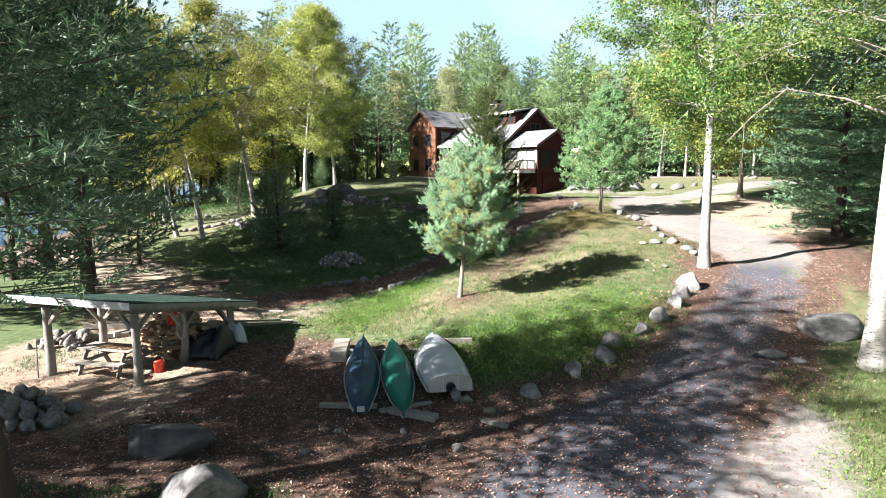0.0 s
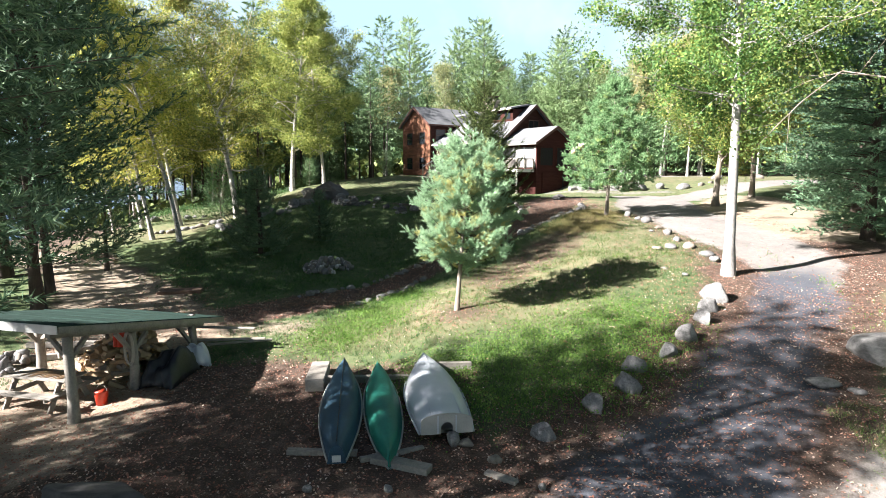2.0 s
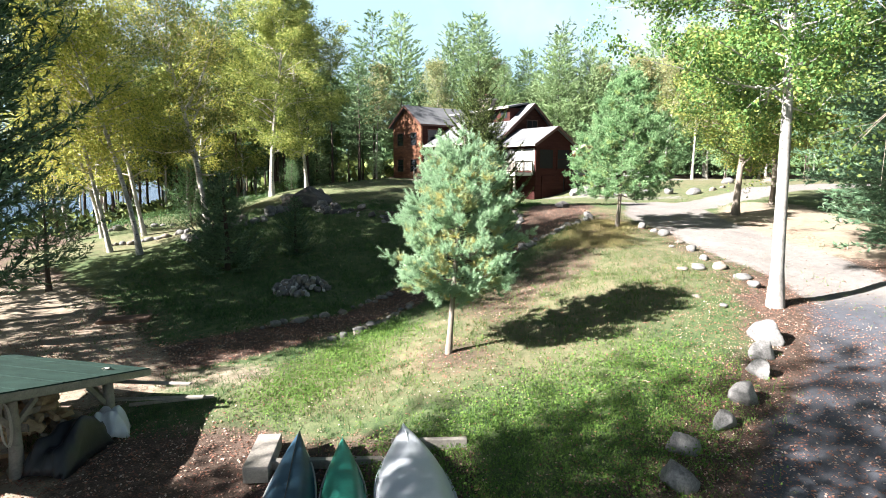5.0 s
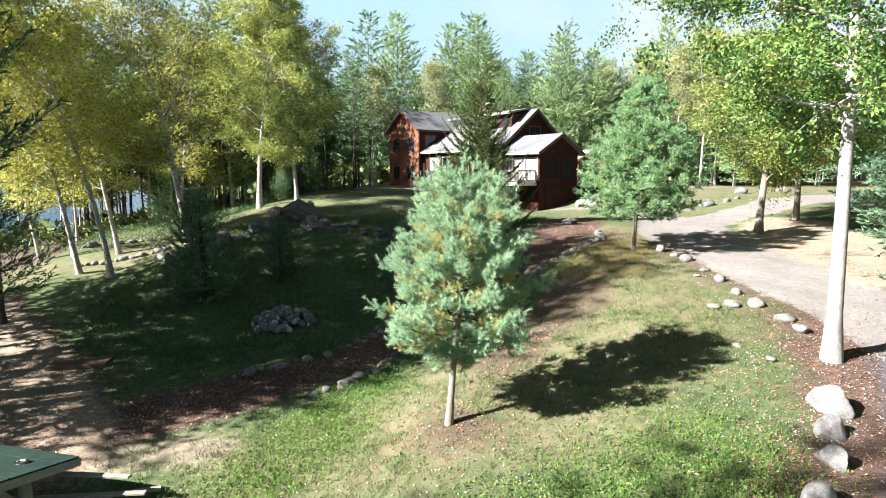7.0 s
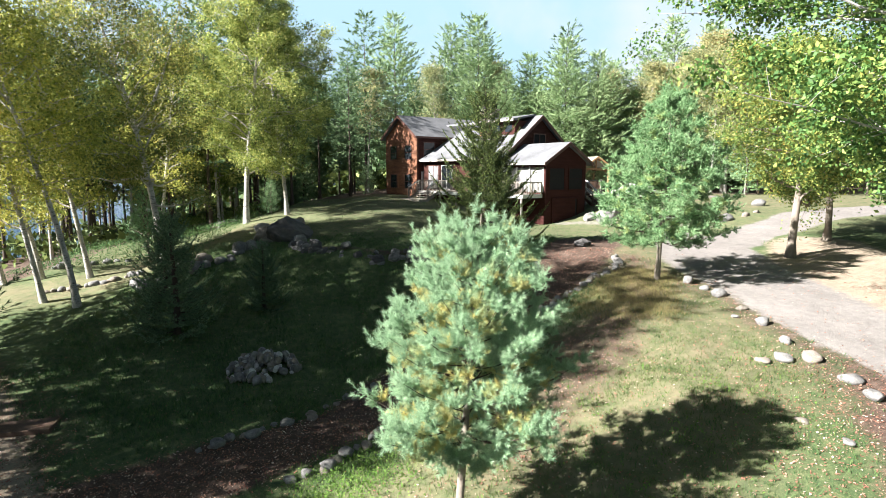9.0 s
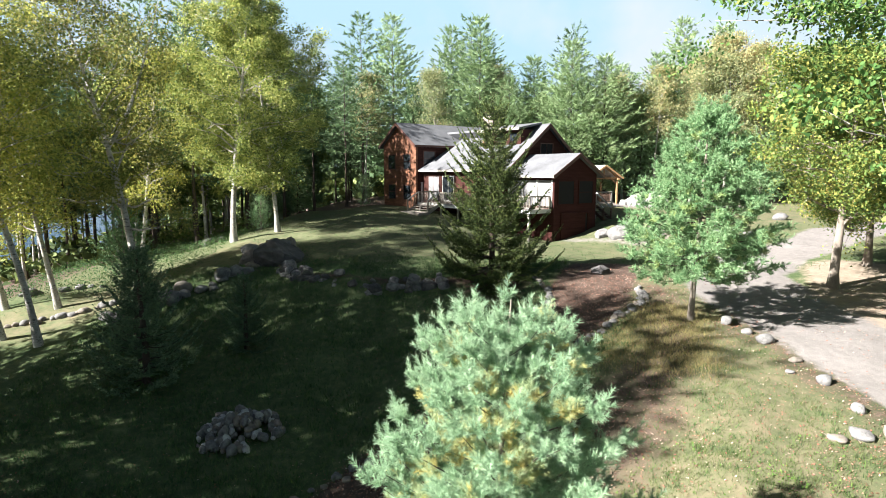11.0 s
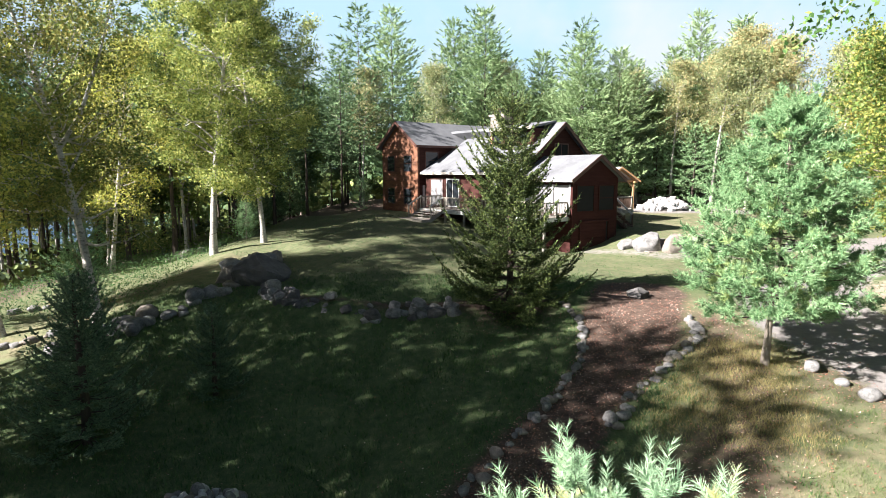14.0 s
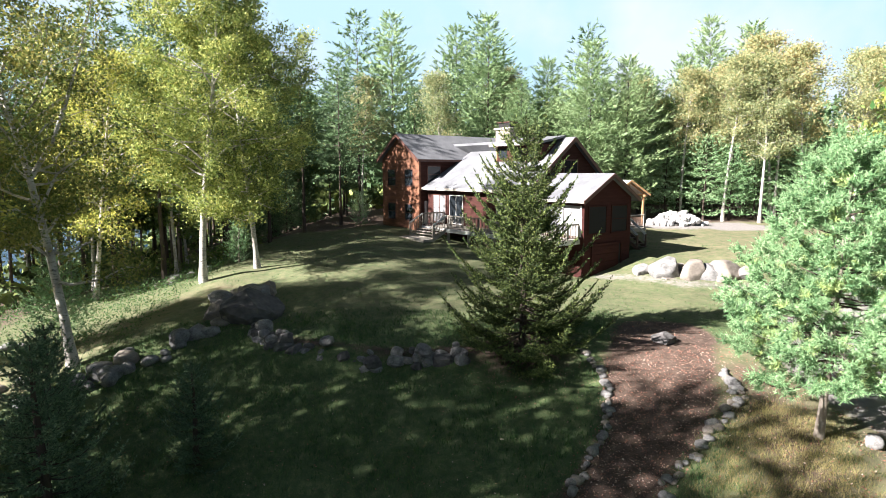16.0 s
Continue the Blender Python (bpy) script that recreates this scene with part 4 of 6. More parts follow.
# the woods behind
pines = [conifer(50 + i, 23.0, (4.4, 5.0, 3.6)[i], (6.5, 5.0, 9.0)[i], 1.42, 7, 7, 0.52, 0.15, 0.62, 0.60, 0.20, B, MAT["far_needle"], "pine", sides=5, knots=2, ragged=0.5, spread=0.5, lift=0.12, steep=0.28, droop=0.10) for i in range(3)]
broads = [broadleaf(60 + i, 17.0, 4.0, 4.5, 0.14, MAT["bark_grey"] if i == 2 else bark, (MAT["birch_leaf"], MAT["green_leaf"])[i == 2], 30, 8000, 0.29, (0.6, 0), 0.75, sigma=0.42, sides=5, twigs=False, three=True) for i in range(3)]
firs = [conifer(70 + i, 15.0, 3.2, 0.8, 0.55, 6, 6, 0.40, 0.19, 0.45, 0.50, 0.15, B, MAT["far_needle"], "spruce", sides=5, knots=2) for i in range(2)]
stock = []
for i, ms in enumerate(pines):
    stock.append(tree("pine_tree", ms, -8 + 14 * i, 92 + 3 * i, "tall forest pine with a bare dark lower trunk", "pine tree", "forest pines"))
for i, ms in enumerate(broads):
    stock.append(tree("forest_tree", ms, -24 + 4 * i, 88 + 4 * i, "forest tree with green and yellow autumn leaves", "tree", "forest trees"))
for i, ms in enumerate(firs):
    stock.append(tree("fir_tree", ms, 30 + 10 * i, 90, "dense green forest fir", "fir tree", "forest firs"))


def plant(n, x0, x1, y0, y1, kinds, lo, hi, ok=lambda x, y: True, apart=2.2):
    r = np.random.default_rng(int(n * 7 + x0 * 3 + y0 + 999))
    done, tries = [], 0
    while len(done) < n and tries < n * 40:
        tries += 1
        x, y = x0 + (x1 - x0) * r.random(), y0 + (y1 - y0) * r.random()
        if not ok(x, y) or any((x - a) ** 2 + (y - b) ** 2 < apart * apart for a, b in done):
            continue
        done.append((x, y))
        again(stock[kinds[r.integers(len(kinds))]], x, y, r.random() * 360, lo + (hi - lo) * r.random())


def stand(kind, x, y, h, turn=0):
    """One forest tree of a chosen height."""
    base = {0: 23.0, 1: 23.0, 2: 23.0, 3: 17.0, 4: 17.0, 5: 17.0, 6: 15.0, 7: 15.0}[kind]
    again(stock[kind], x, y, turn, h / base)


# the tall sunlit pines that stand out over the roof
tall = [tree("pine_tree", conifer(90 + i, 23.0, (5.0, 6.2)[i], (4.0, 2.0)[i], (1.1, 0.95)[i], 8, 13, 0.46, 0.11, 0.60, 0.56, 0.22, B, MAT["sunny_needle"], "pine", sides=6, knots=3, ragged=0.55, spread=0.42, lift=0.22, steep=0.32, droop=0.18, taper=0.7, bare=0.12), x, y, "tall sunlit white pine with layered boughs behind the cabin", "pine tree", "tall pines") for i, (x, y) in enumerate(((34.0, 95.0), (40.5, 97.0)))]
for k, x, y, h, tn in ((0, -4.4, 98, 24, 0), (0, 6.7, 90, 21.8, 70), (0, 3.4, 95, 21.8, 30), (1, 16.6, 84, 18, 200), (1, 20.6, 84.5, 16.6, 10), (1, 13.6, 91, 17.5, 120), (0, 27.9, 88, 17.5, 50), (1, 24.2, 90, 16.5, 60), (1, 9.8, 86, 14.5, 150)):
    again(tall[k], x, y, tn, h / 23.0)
# pines at x < -18, y < 32: mostly unseen, added to shade hollow and path
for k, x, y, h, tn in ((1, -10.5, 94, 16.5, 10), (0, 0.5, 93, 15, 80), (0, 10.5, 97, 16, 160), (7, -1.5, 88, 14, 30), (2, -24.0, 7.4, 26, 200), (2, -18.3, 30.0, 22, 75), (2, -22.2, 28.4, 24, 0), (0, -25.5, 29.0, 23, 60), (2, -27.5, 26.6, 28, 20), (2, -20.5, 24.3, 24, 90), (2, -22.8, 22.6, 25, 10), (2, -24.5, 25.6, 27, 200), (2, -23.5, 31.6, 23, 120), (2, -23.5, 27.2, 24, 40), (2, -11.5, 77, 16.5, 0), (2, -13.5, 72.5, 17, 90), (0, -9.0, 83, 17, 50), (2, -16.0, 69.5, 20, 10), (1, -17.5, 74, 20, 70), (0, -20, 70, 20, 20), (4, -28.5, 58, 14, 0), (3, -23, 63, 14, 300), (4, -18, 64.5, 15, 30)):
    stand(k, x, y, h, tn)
# pale-trunked trees and young pines along the forest edge behind the rubble
fine = [tree("forest_tree", broadleaf(80 + i, 17.0, 2.9, (7.5, 6.0)[i], 0.15, MAT["birch"], MAT["forest_leaf"], 28, 10000, 0.155, (0.9, 0), 0.7, sigma=0.40, sides=6, three=True), 30.0 + 6 * i, 82.0 + i, "slender pale-trunked forest tree with thin yellow-green leaves", "tree", "forest edge trees") for i in range(2)]
for i, (x, y, h, tn) in enumerate(((26.5, 84, 16, 40), (33.0, 80.5, 16.5, 100), (38.0, 82, 18, 200), (41.5, 79, 17, 20), (44, 85, 18, 310), (47, 80, 16, 80), (24.0, 87.5, 15.5, 120), (1.3, 85, 15.4, 200), (-7.6, 91, 16.5, 60), (32.8, 90, 17.3, 20), (36.1, 84, 19.5, 160), (8.6, 93, 17.5, 90), (31.5, 85, 17, 300), (50, 84, 17, 60))):
    again(fine[i % 2], x, y, tn, h / 17.0)
ypine = tree("young_pine_tree", conifer(85, 9.0, 2.9, 0.9, 0.72, 7, 10, 0.26, 0.075, 0.36, 0.36, 0.11, B, MAT["green_needle"], "pine", ragged=0.4, spread=0.6, lift=0.2, steep=0.3, droop=0.12), 28.5, 83.0, "pale green young pine at the forest edge", "pine tree", "forest edge pines")
for x, y, h, tn in ((31.0, 82.5, 8, 30), (25.2, 85, 9, 100), (34.0, 83.5, 9, 200), (37, 80, 8, 60), (40, 83, 10, 320), (43.5, 81.5, 9, 10), (22.0, 88.0, 11, 70), (46, 78.5, 8, 150), (36, 86, 11, 220)):
    again(ypine, x, y, tn, h / 9.0)
plant(44, -38, -9, 62, 104, (0, 1, 2, 0, 2), 0.68, 0.86, lambda x, y: x < -15.5 or y > 86, 2.3)
plant(14, -36, -15.5, 60, 92, (3, 4, 5), 0.6, 0.85)
plant(9, -34, -14, 72, 98, (6, 7), 0.4, 0.7)
plant(14, -41, -26, 60, 84, (2, 2, 0, 3), 0.6, 0.85, lambda x, y: x < -27, 2.2)
plant(14, -10, 48, 98, 112, (0, 1, 3, 5, 6, 7), 0.75, 0.92)
plant(11, 28, 66, 90, 104, (3, 4, 5, 6, 7), 0.75, 0.95)
plant(6, 48, 70, 74, 90, (3, 5, 6, 7), 0.7, 0.9)
plant(9, 32, 62, 20, 60, (3, 5, 6, 7), 0.6, 0.9)
plant(10, -46, 90, 118, 140, (0, 1, 6, 7), 0.8, 0.95, lambda x, y: True, 3.5)


def woods(n, x0, x1, y0, y1, h, size, mat, seed, label):
    """Far woods as one mass of leaf clumps that rises and falls."""
    r = np.random.default_rng(seed)
    x, y = x0 + (x1 - x0) * r.random(n), y0 + (y1 - y0) * r.random(n)
    top = h * (0.75 + 0.18 * np.sin(0.31 * x + 1.0) + 0.14 * np.sin(0.83 * x + 0.5 * y) + 0.1 * np.sin(1.9 * x))
    z = ground_z(x, y) + top * r.random(n) ** 0.9
    so = Soup()
    leaves(so, np.stack([x, y, z], -1), size, r, 0.2)
    tagged(new("far_woods", so.mesh("far_woods", mat)), label, "woods", "", "stuff")


woods(9000, -44, 75, 112, 124, 17, 0.95, MAT["far_needle"], 14, "deep pine woods behind the clearing")
woods(7000, -60, 110, 138, 160, 17, 2.2, MAT["far_needle"], 3, "dense distant woods closing the view")
woods(5000, -42, 70, 108, 124, 6, 1.3, MAT["spruce_needle"], 4, "dark undergrowth between the forest trunks")
woods(5000, -480, -400, -200, 700, 24, 9.0, MAT["far_needle"], 5, "wooded far shore of the lake")
woods(2600, -40, -24, 58, 100, 2.4, 0.6, MAT["spruce_needle"], 6, "low brush along the wooded lake shore")
woods(4000, -8, 90, -40, -26, 17, 1.6, MAT["far_needle"], 7, "woods across the lower end of the yard")
woods(3000, 66, 82, -30, 120, 16, 1.8, MAT["far_needle"], 8, "woods beyond the drive")
woods(13000, -27, -13.5, 49, 64, 0.7, 0.075, MAT["lush_grass"], 9, "low green brush under the birches")
woods(5000, -30, -14, 63, 74, 1.3, 0.13, MAT["green_leaf"], 10, "yellow-green brush at the edge of the pine woods")

# ---- cabin ----
HOUSE = pose(11.64, 60.77, 0, 0, 0, 35)
cabin = thing("cabin", HOUSE, "large red-brown wooden cabin with grey shingle roofs", "house")


def roof_pair(name, ridge, eave, along, lo, hi, zr, ze, thick=0.2, sides=(-1, 1), mat="shingle"):
    """Two sloping slabs. along: the axis the ridge runs on; ridge: its place across; eave: half span; lo, hi: ends along the ridge."""
    for sgn in sides:
        bm = bmesh.new()
        e = ridge + sgn * eave
        poly = [(ridge, zr), (e, ze), (e, ze - thick), (ridge, zr - thick)]
        if along == "b":
            prism_bm(bm, [(p, lo, z) for p, z in poly], (0, hi - lo, 0))
        else:
            prism_bm(bm, [(lo, p, z) for p, z in poly], (hi - lo, 0, 0))
        part(name, bm, MAT[mat], cabin)


def gable_wall(name, axis, at, lo, hi, zb, ridge, zr, slope, mat, t=0.2):
    """An upright wall with a gable top, thickness t, across the ridge."""
    zl, zh = zr - slope * abs(lo - ridge), zr - slope * abs(hi - ridge)
    poly = [(lo, zb), (hi, zb), (hi, zh), (ridge, zr), (lo, zl)]
    bm = bmesh.new()
    if axis == "b":
        prism_bm(bm, [(p, at, z) for p, z in poly], (0, t, 0))
    else:
        prism_bm(bm, [(at, p, z) for p, z in poly], (t, 0, 0))
    return part(name, bm, MAT[mat], cabin)


def window(face, at, u0, u1, z0, z1, bars=(1, 1), pane="glass", out=-1, frame_mat="trim"):
    """A framed window on the wall face 'a' (plane a = at) or 'b' (plane b = at), outward along out."""
    def bx(nm, ua, ub, za, zb, d0, d1, mat, par):
        lo, hi = sorted((at + out * d0, at + out * d1))
        if face == "a":
            return boxpart(nm, (lo, ua, za), (hi, ub, zb), MAT[mat], par)
        return boxpart(nm, (ua, lo, za), (ub, hi, zb), MAT[mat], par)
    p = bx("window", u0, u1, z0, z1, 0.004, 0.02, pane, cabin)
    w = 0.08
    bx("frame", u0 - w, u0, z0 - w, z1 + w, 0.0, 0.05, frame_mat, p)
    bx("frame", u1, u1 + w, z0 - w, z1 + w, 0.0, 0.05, frame_mat, p)
    bx("frame", u0, u1, z1, z1 + w, 0.0, 0.05, frame_mat, p)
    bx("sill", u0, u1, z0 - w, z0, 0.0, 0.07, frame_mat, p)
    for i in range(1, bars[0] + 1):
        c = u0 + (u1 - u0) * i / (bars[0] + 1)
        bx("bar", c - 0.025, c + 0.025, z0, z1, 0.018, 0.04, frame_mat, p)
    for i in range(1, bars[1] + 1):
        c = z0 + (z1 - z0) * i / (bars[1] + 1)
        bx("bar", u0, u1, c - 0.02, c + 0.02, 0.018, 0.042, frame_mat, p)
    return p


# garage wing: gable towards the drive, screened porch above the garage door
GS = (10.79 - 9.1) / 2.9
gable_wall("wall", "b", 0.25, -2.4, 2.4, 3.6, 0.0, 10.62, GS, "garage_wall")
boxpart("wall", (-2.4, 0.45, 3.6), (-2.2, 5.2, 6.75), MAT["garage_wall"], cabin)
boxpart("wall", (2.2, 0.45, 3.6), (2.4, 5.2, 9.2), MAT["garage_wall"], cabin)
boxpart("wall", (-2.4, 0.45, 8.75), (-2.2, 5.2, 9.2), MAT["garage_wall"], cabin)
boxpart("floor_slab", (-2.2, 0.45, 6.5), (2.2, 5.2, 6.7), MAT["deck"], cabin)
roof_pair("roof", 0.0, 2.9, "b", -0.15, 5.4, 10.79, 9.1)
for sgn in (-1, 1):
    beampart("barge_board", (0, -0.17, 10.66), (sgn * 2.92, -0.17, 8.96), 0.04, 0.24, MAT["trim"], cabin)
boxpart("drip_edge", (-2.96, -0.16, 8.94), (-2.91, 5.2, 9.10), MAT["fascia"], cabin)
# garage door of five leaves
gd = boxpart("garage_door", (-1.55, 0.19, 4.0), (1.15, 0.25, 6.15), MAT["garage_wall"], cabin, 0, "dark red panelled garage door")
for i in range(4):
    boxpart("panel", (-1.52, 0.165, 4.05 + i * 0.52), (1.12, 0.19, 4.53 + i * 0.52), MAT["garage_wall"], gd, 0.012)
for u0, u1 in ((-1.67, -1.55), (1.36, 1.48)):
    boxpart("door_casing", (u0, 0.14, 4.0), (u1, 0.25, 6.27), MAT["garage_wall"], cabin)
boxpart("door_casing", (-1.55, 0.14, 6.15), (1.36, 0.25, 6.27), MAT["garage_wall"], cabin)
boxpart("door_gap", (1.15, 0.22, 4.0), (1.36, 0.25, 6.15), MAT["dark_gap"], cabin)
window("b", 0.25, -1.95, -0.25, 6.95, 8.65, (0, 0), "pane_dark", -1, "garage_wall")
window("b", 0.25, 0.35, 1.95, 6.95, 8.65, (0, 1), "pane_dark", -1, "garage_wall")
# screened side of the porch: white blinds between posts
for i in range(3):
    b0 = 0.55 + i * 1.55
    boxpart("blind", (-2.33, b0 + 0.08, 6.78), (-2.30, b0 + 1.42, 8.72), MAT["curtain"], cabin)
for i in range(4):
    boxpart("porch_post", (-2.4, 0.45 + i * 1.55, 6.75), (-2.24, 0.59 + i * 1.55, 8.75), MAT["white"], cabin)
# main block
MS = (13.4 - 9.58) / 4.75
gable_wall("wall", "b", 5.2, -2.3, 6.2, 3.9, 1.9, 13.2, MS, "siding")
boxpart("wall", (-2.3, 5.4, 4.3), (-2.1, 17.5, 9.75), MAT["siding"], cabin)
boxpart("wall", (6.0, 5.4, 4.3), (6.2, 23, 9.75), MAT["siding"], cabin)
roof_pair("roof", 1.9, 4.75, "b", 4.8, 11.3, 13.4, 9.58, sides=(-1,))
roof_pair("roof", 1.9, 4.75, "b", 4.8, 23.5, 13.4, 9.58, sides=(1,))
bm = bmesh.new()
prism_bm(bm, [(-2.85, 11.3, 9.58), (3.2, 11.3, 13.06), (3.2, 11.3, 12.86), (-2.85, 11.3, 9.38)], (0, 6.15, 0))
part("roof", bm, MAT["shingle"], cabin)
bm = bmesh.new()
prism_bm(bm, [(-2.6, 11.1, 9.5), (1.9, 11.1, 13.15), (1.9, 11.1, 12.0)], (0, 0.18, 0))
part("cheek_wall", bm, MAT["siding"], cabin)
for sgn in (-1, 1):
    beampart("barge_board", (1.9, 4.78, 13.24), (1.9 + sgn * 4.77, 4.78, 9.42), 0.04, 0.26, MAT["trim"], cabin)
boxpart("drip_edge", (-2.92, 4.8, 9.38), (-2.86, 17.4, 9.57), MAT["fascia"], cabin)
window("b", 5.2, 1.2, 2.6, 10.6, 11.7, (1, 0), "pane_dark", -1)
for b0, b1 in ((7.0, 8.6), (14.8, 16.5)):
    window("a", -2.3, b0, b1, 6.75, 8.95, (1, 0), "curtain", -1)
window("a", -2.3, 12.6, 14.2, 6.75, 8.95, (1, 0), "glass", -1, "white")
# left wing: two storeys, gable towards the lake
LS = (14.25 - 11.95) / 3.4
gable_wall("wall", "a", -3.1, 17.5, 23.5, 5.4, 20.5, 14.05, LS, "siding_worn_dappled")
boxpart("wall", (-2.9, 17.5, 5.4), (8, 17.7, 12.1), MAT["siding"], cabin)
boxpart("wall", (-2.9, 23.3, 5.4), (8, 23.5, 12.1), MAT["siding"], cabin)
gable_wall("wall", "a", 7.8, 17.7, 23.3, 5.4, 20.5, 14.05, LS, "siding")
boxpart("foundation", (-3.06, 17.54, 4.6), (7.9, 23.46, 5.4), MAT["concrete"], cabin)
roof_pair("roof", 20.5, 3.4, "a", -3.5, 8.2, 14.25, 11.95)
for sgn in (-1, 1):
    beampart("barge_board", (-3.52, 20.5, 14.1), (-3.52, 20.5 + sgn * 3.42, 11.80), 0.04, 0.24, MAT["trim"], cabin)
boxpart("drip_edge", (-3.5, 17.04, 11.76), (8.2, 17.09, 11.94), MAT["trim"], cabin)
for zz in (6.7, 9.7):
    for b0 in (18.5, 21.3):
        window("a", -3.1, b0, b0 + 1.15, zz, zz + 1.35, (0, 1), "glass", -1)
window("b", 17.5, -2.2, -0.9, 9.95, 11.35, (0, 1), "glass", -1)
dr = boxpart("entry_door", (-2.55, 17.45, 6.35), (-1.75, 17.5, 8.4), MAT["white"], cabin, 0, "white entry door")
boxpart("handle", (-1.86, 17.41, 7.3), (-1.81, 17.45, 7.42), MAT["trim"], dr)
# the long dormer on the sunny slope, and the chimney behind it
d = boxpart("dormer", (-0.25, 6.1, 11.4), (1.6, 10.9, 12.9), MAT["siding"], cabin, 0, "long shed dormer with small dark windows")
bm = bmesh.new()
prism_bm(bm, [(-0.75, 5.8, 12.86), (1.95, 5.8, 13.40), (1.95, 5.8, 13.56), (-0.75, 5.8, 13.02)], (0, 5.4, 0))
part("roof", bm, MAT["shingle"], d)
boxpart("fascia", (-0.80, 5.8, 12.84), (-0.752, 11.2, 13.04), MAT["fascia"], d)
for b0 in (6.5, 8.1, 9.7):
    boxpart("pane", (-0.28, b0, 11.95), (-0.255, b0 + 0.9, 12.65), MAT["glass"], d)
boxpart("corner_board", (-0.29, 10.78, 11.5), (-0.255, 10.92, 12.86), MAT["pine_log"], d)
ch = boxpart("chimney", (0.95, 10.7, 12.3), (2.0, 12.4, 14.25), MAT["stone_warm"], cabin, 0.03, "pale stone chimney with dark flue cap")
boxpart("cap", (0.85, 10.6, 14.25), (2.1, 12.5, 14.4), MAT["fascia"], ch)
boxpart("flue", (1.1, 10.9, 14.4), (1.85, 12.2, 14.8), MAT["dark_gap"], ch)
boxpart("flue_lid", (1.0, 10.8, 14.8), (1.95, 12.3, 14.86), MAT["trim"], ch)

# ---- front deck with steps ----
deck = thing("deck", HOUSE, "weathered grey wooden deck with railings and front steps", "deck")
A0, A1, DZ = -4.6, -2.3, 6.6
for i in range(16):
    a = A0 + i * (A1 - A0) / 16
    boxpart("floorboard", (a, 0.6, DZ - 0.04), (a + 0.138, 15.0, DZ), MAT["deck"], deck)
boxpart("rim_joist", (A0 - 0.05, 0.6, DZ - 0.3), (A0, 15.0, DZ - 0.02), MAT["white"], deck)
boxpart("rim_joist", (A0, 0.55, DZ - 0.3), (A1 - 0.1, 0.6, DZ - 0.02), MAT["white"], deck)
for b in (0.7, 3.5, 6.3, 9.1, 11.5, 14.8):
    boxpart("pier", (A0 + 0.05, b, 3.6), (A0 + 0.2, b + 0.15, DZ - 0.3), MAT["weathered"], deck)


def railing(p, q, n):
    """Posts, two rails and balusters from p to q on the deck."""
    p, q = Vector(p), Vector(q)
    for u in (0.0, 0.5, 1.0):
        c = p.lerp(q, u)
        beampart("rail_post", c, c + Vector((0, 0, 0.98)), 0.09, 0.09, MAT["deck"], deck)
    for h, w in ((0.12, 0.05), (0.96, 0.07)):
        beampart("rail", p + Vector((0, 0, h)), q + Vector((0, 0, h)), w, 0.09 if h > 0.5 else 0.05, MAT["deck"], deck)
    for i in range(1, n):
        c = p.lerp(q, i / n)
        beampart("baluster", c + Vector((0, 0, 0.14)), c + Vector((0, 0, 0.92)), 0.035, 0.035, MAT["deck"], deck)


for b0, b1 in ((0.65, 4.3), (4.3, 8.0), (8.0, 11.6)):
    railing((A0 + 0.06, b0, DZ), (A0 + 0.06, b1, DZ), 24)
railing((A0 + 0.06, 0.65, DZ), (A1 - 0.15, 0.65, DZ), 14)
railing((A0 + 0.06, 14.95, DZ), (-2.4, 14.95, DZ), 14)
# broad steps down to the lawn
for i in range(4):
    a = A0 - 0.06 - 0.29 * i
    boxpart("tread", (a - 0.29, 11.9, DZ - 0.17 * (i + 1) - 0.05), (a, 14.8, DZ - 0.17 * (i + 1)), MAT["deck"], deck)
for b in (11.75, 14.9):
    beampart("stringer", (A0, b, DZ - 0.15), (A0 - 1.3, b, DZ - 0.90), 0.05, 0.25, MAT["deck"], deck)
    beampart("rail", (A0 + 0.05, b, DZ + 0.98), (A0 - 1.25, b, DZ + 0.28), 0.07, 0.10, MAT["white"], deck)
    beampart("rail_post", (A0 - 1.22, b, DZ - 0.9), (A0 - 1.22, b, DZ + 0.32), 0.09, 0.09, MAT["deck"], deck)
    for i in range(1, 8):
        a, z = A0 - 0.155 * i, DZ - 0.083 * i
        beampart("baluster", (a, b, z - 0.1), (a, b, z + 0.92), 0.035, 0.035, MAT["deck"], deck)
boxpart("landing", (A0 - 2.2, 11.6, DZ - 0.95), (A0 - 1.2, 15.1, DZ - 0.74), MAT["deck"], deck)

# ---- side deck beyond the garage wing ----
side = thing("side_deck", HOUSE, "raised side deck with dark balusters and a white stair rail", "deck")
for i in range(18):
    boxpart("floorboard", (2.5, 2.62 + 0.142 * i, 6.6), (7.6, 2.62 + 0.142 * i + 0.134, 6.65), MAT["deck"], side)
boxpart("floorboard", (6.25, 5.25, 6.6), (7.6, 11.0, 6.65), MAT["deck"], side)
boxpart("rim_joist", (2.5, 2.56, 6.38), (7.66, 2.61, 6.62), MAT["weathered"], side)
for a, b in ((4.3, 2.66), (5.4, 2.66), (7.55, 2.66), (7.55, 5.4), (7.55, 8.2), (7.55, 10.9)):
    boxpart("post", (a - 0.06, b - 0.06, 4.9), (a + 0.06, b + 0.06, 7.68), MAT["weathered"], side)
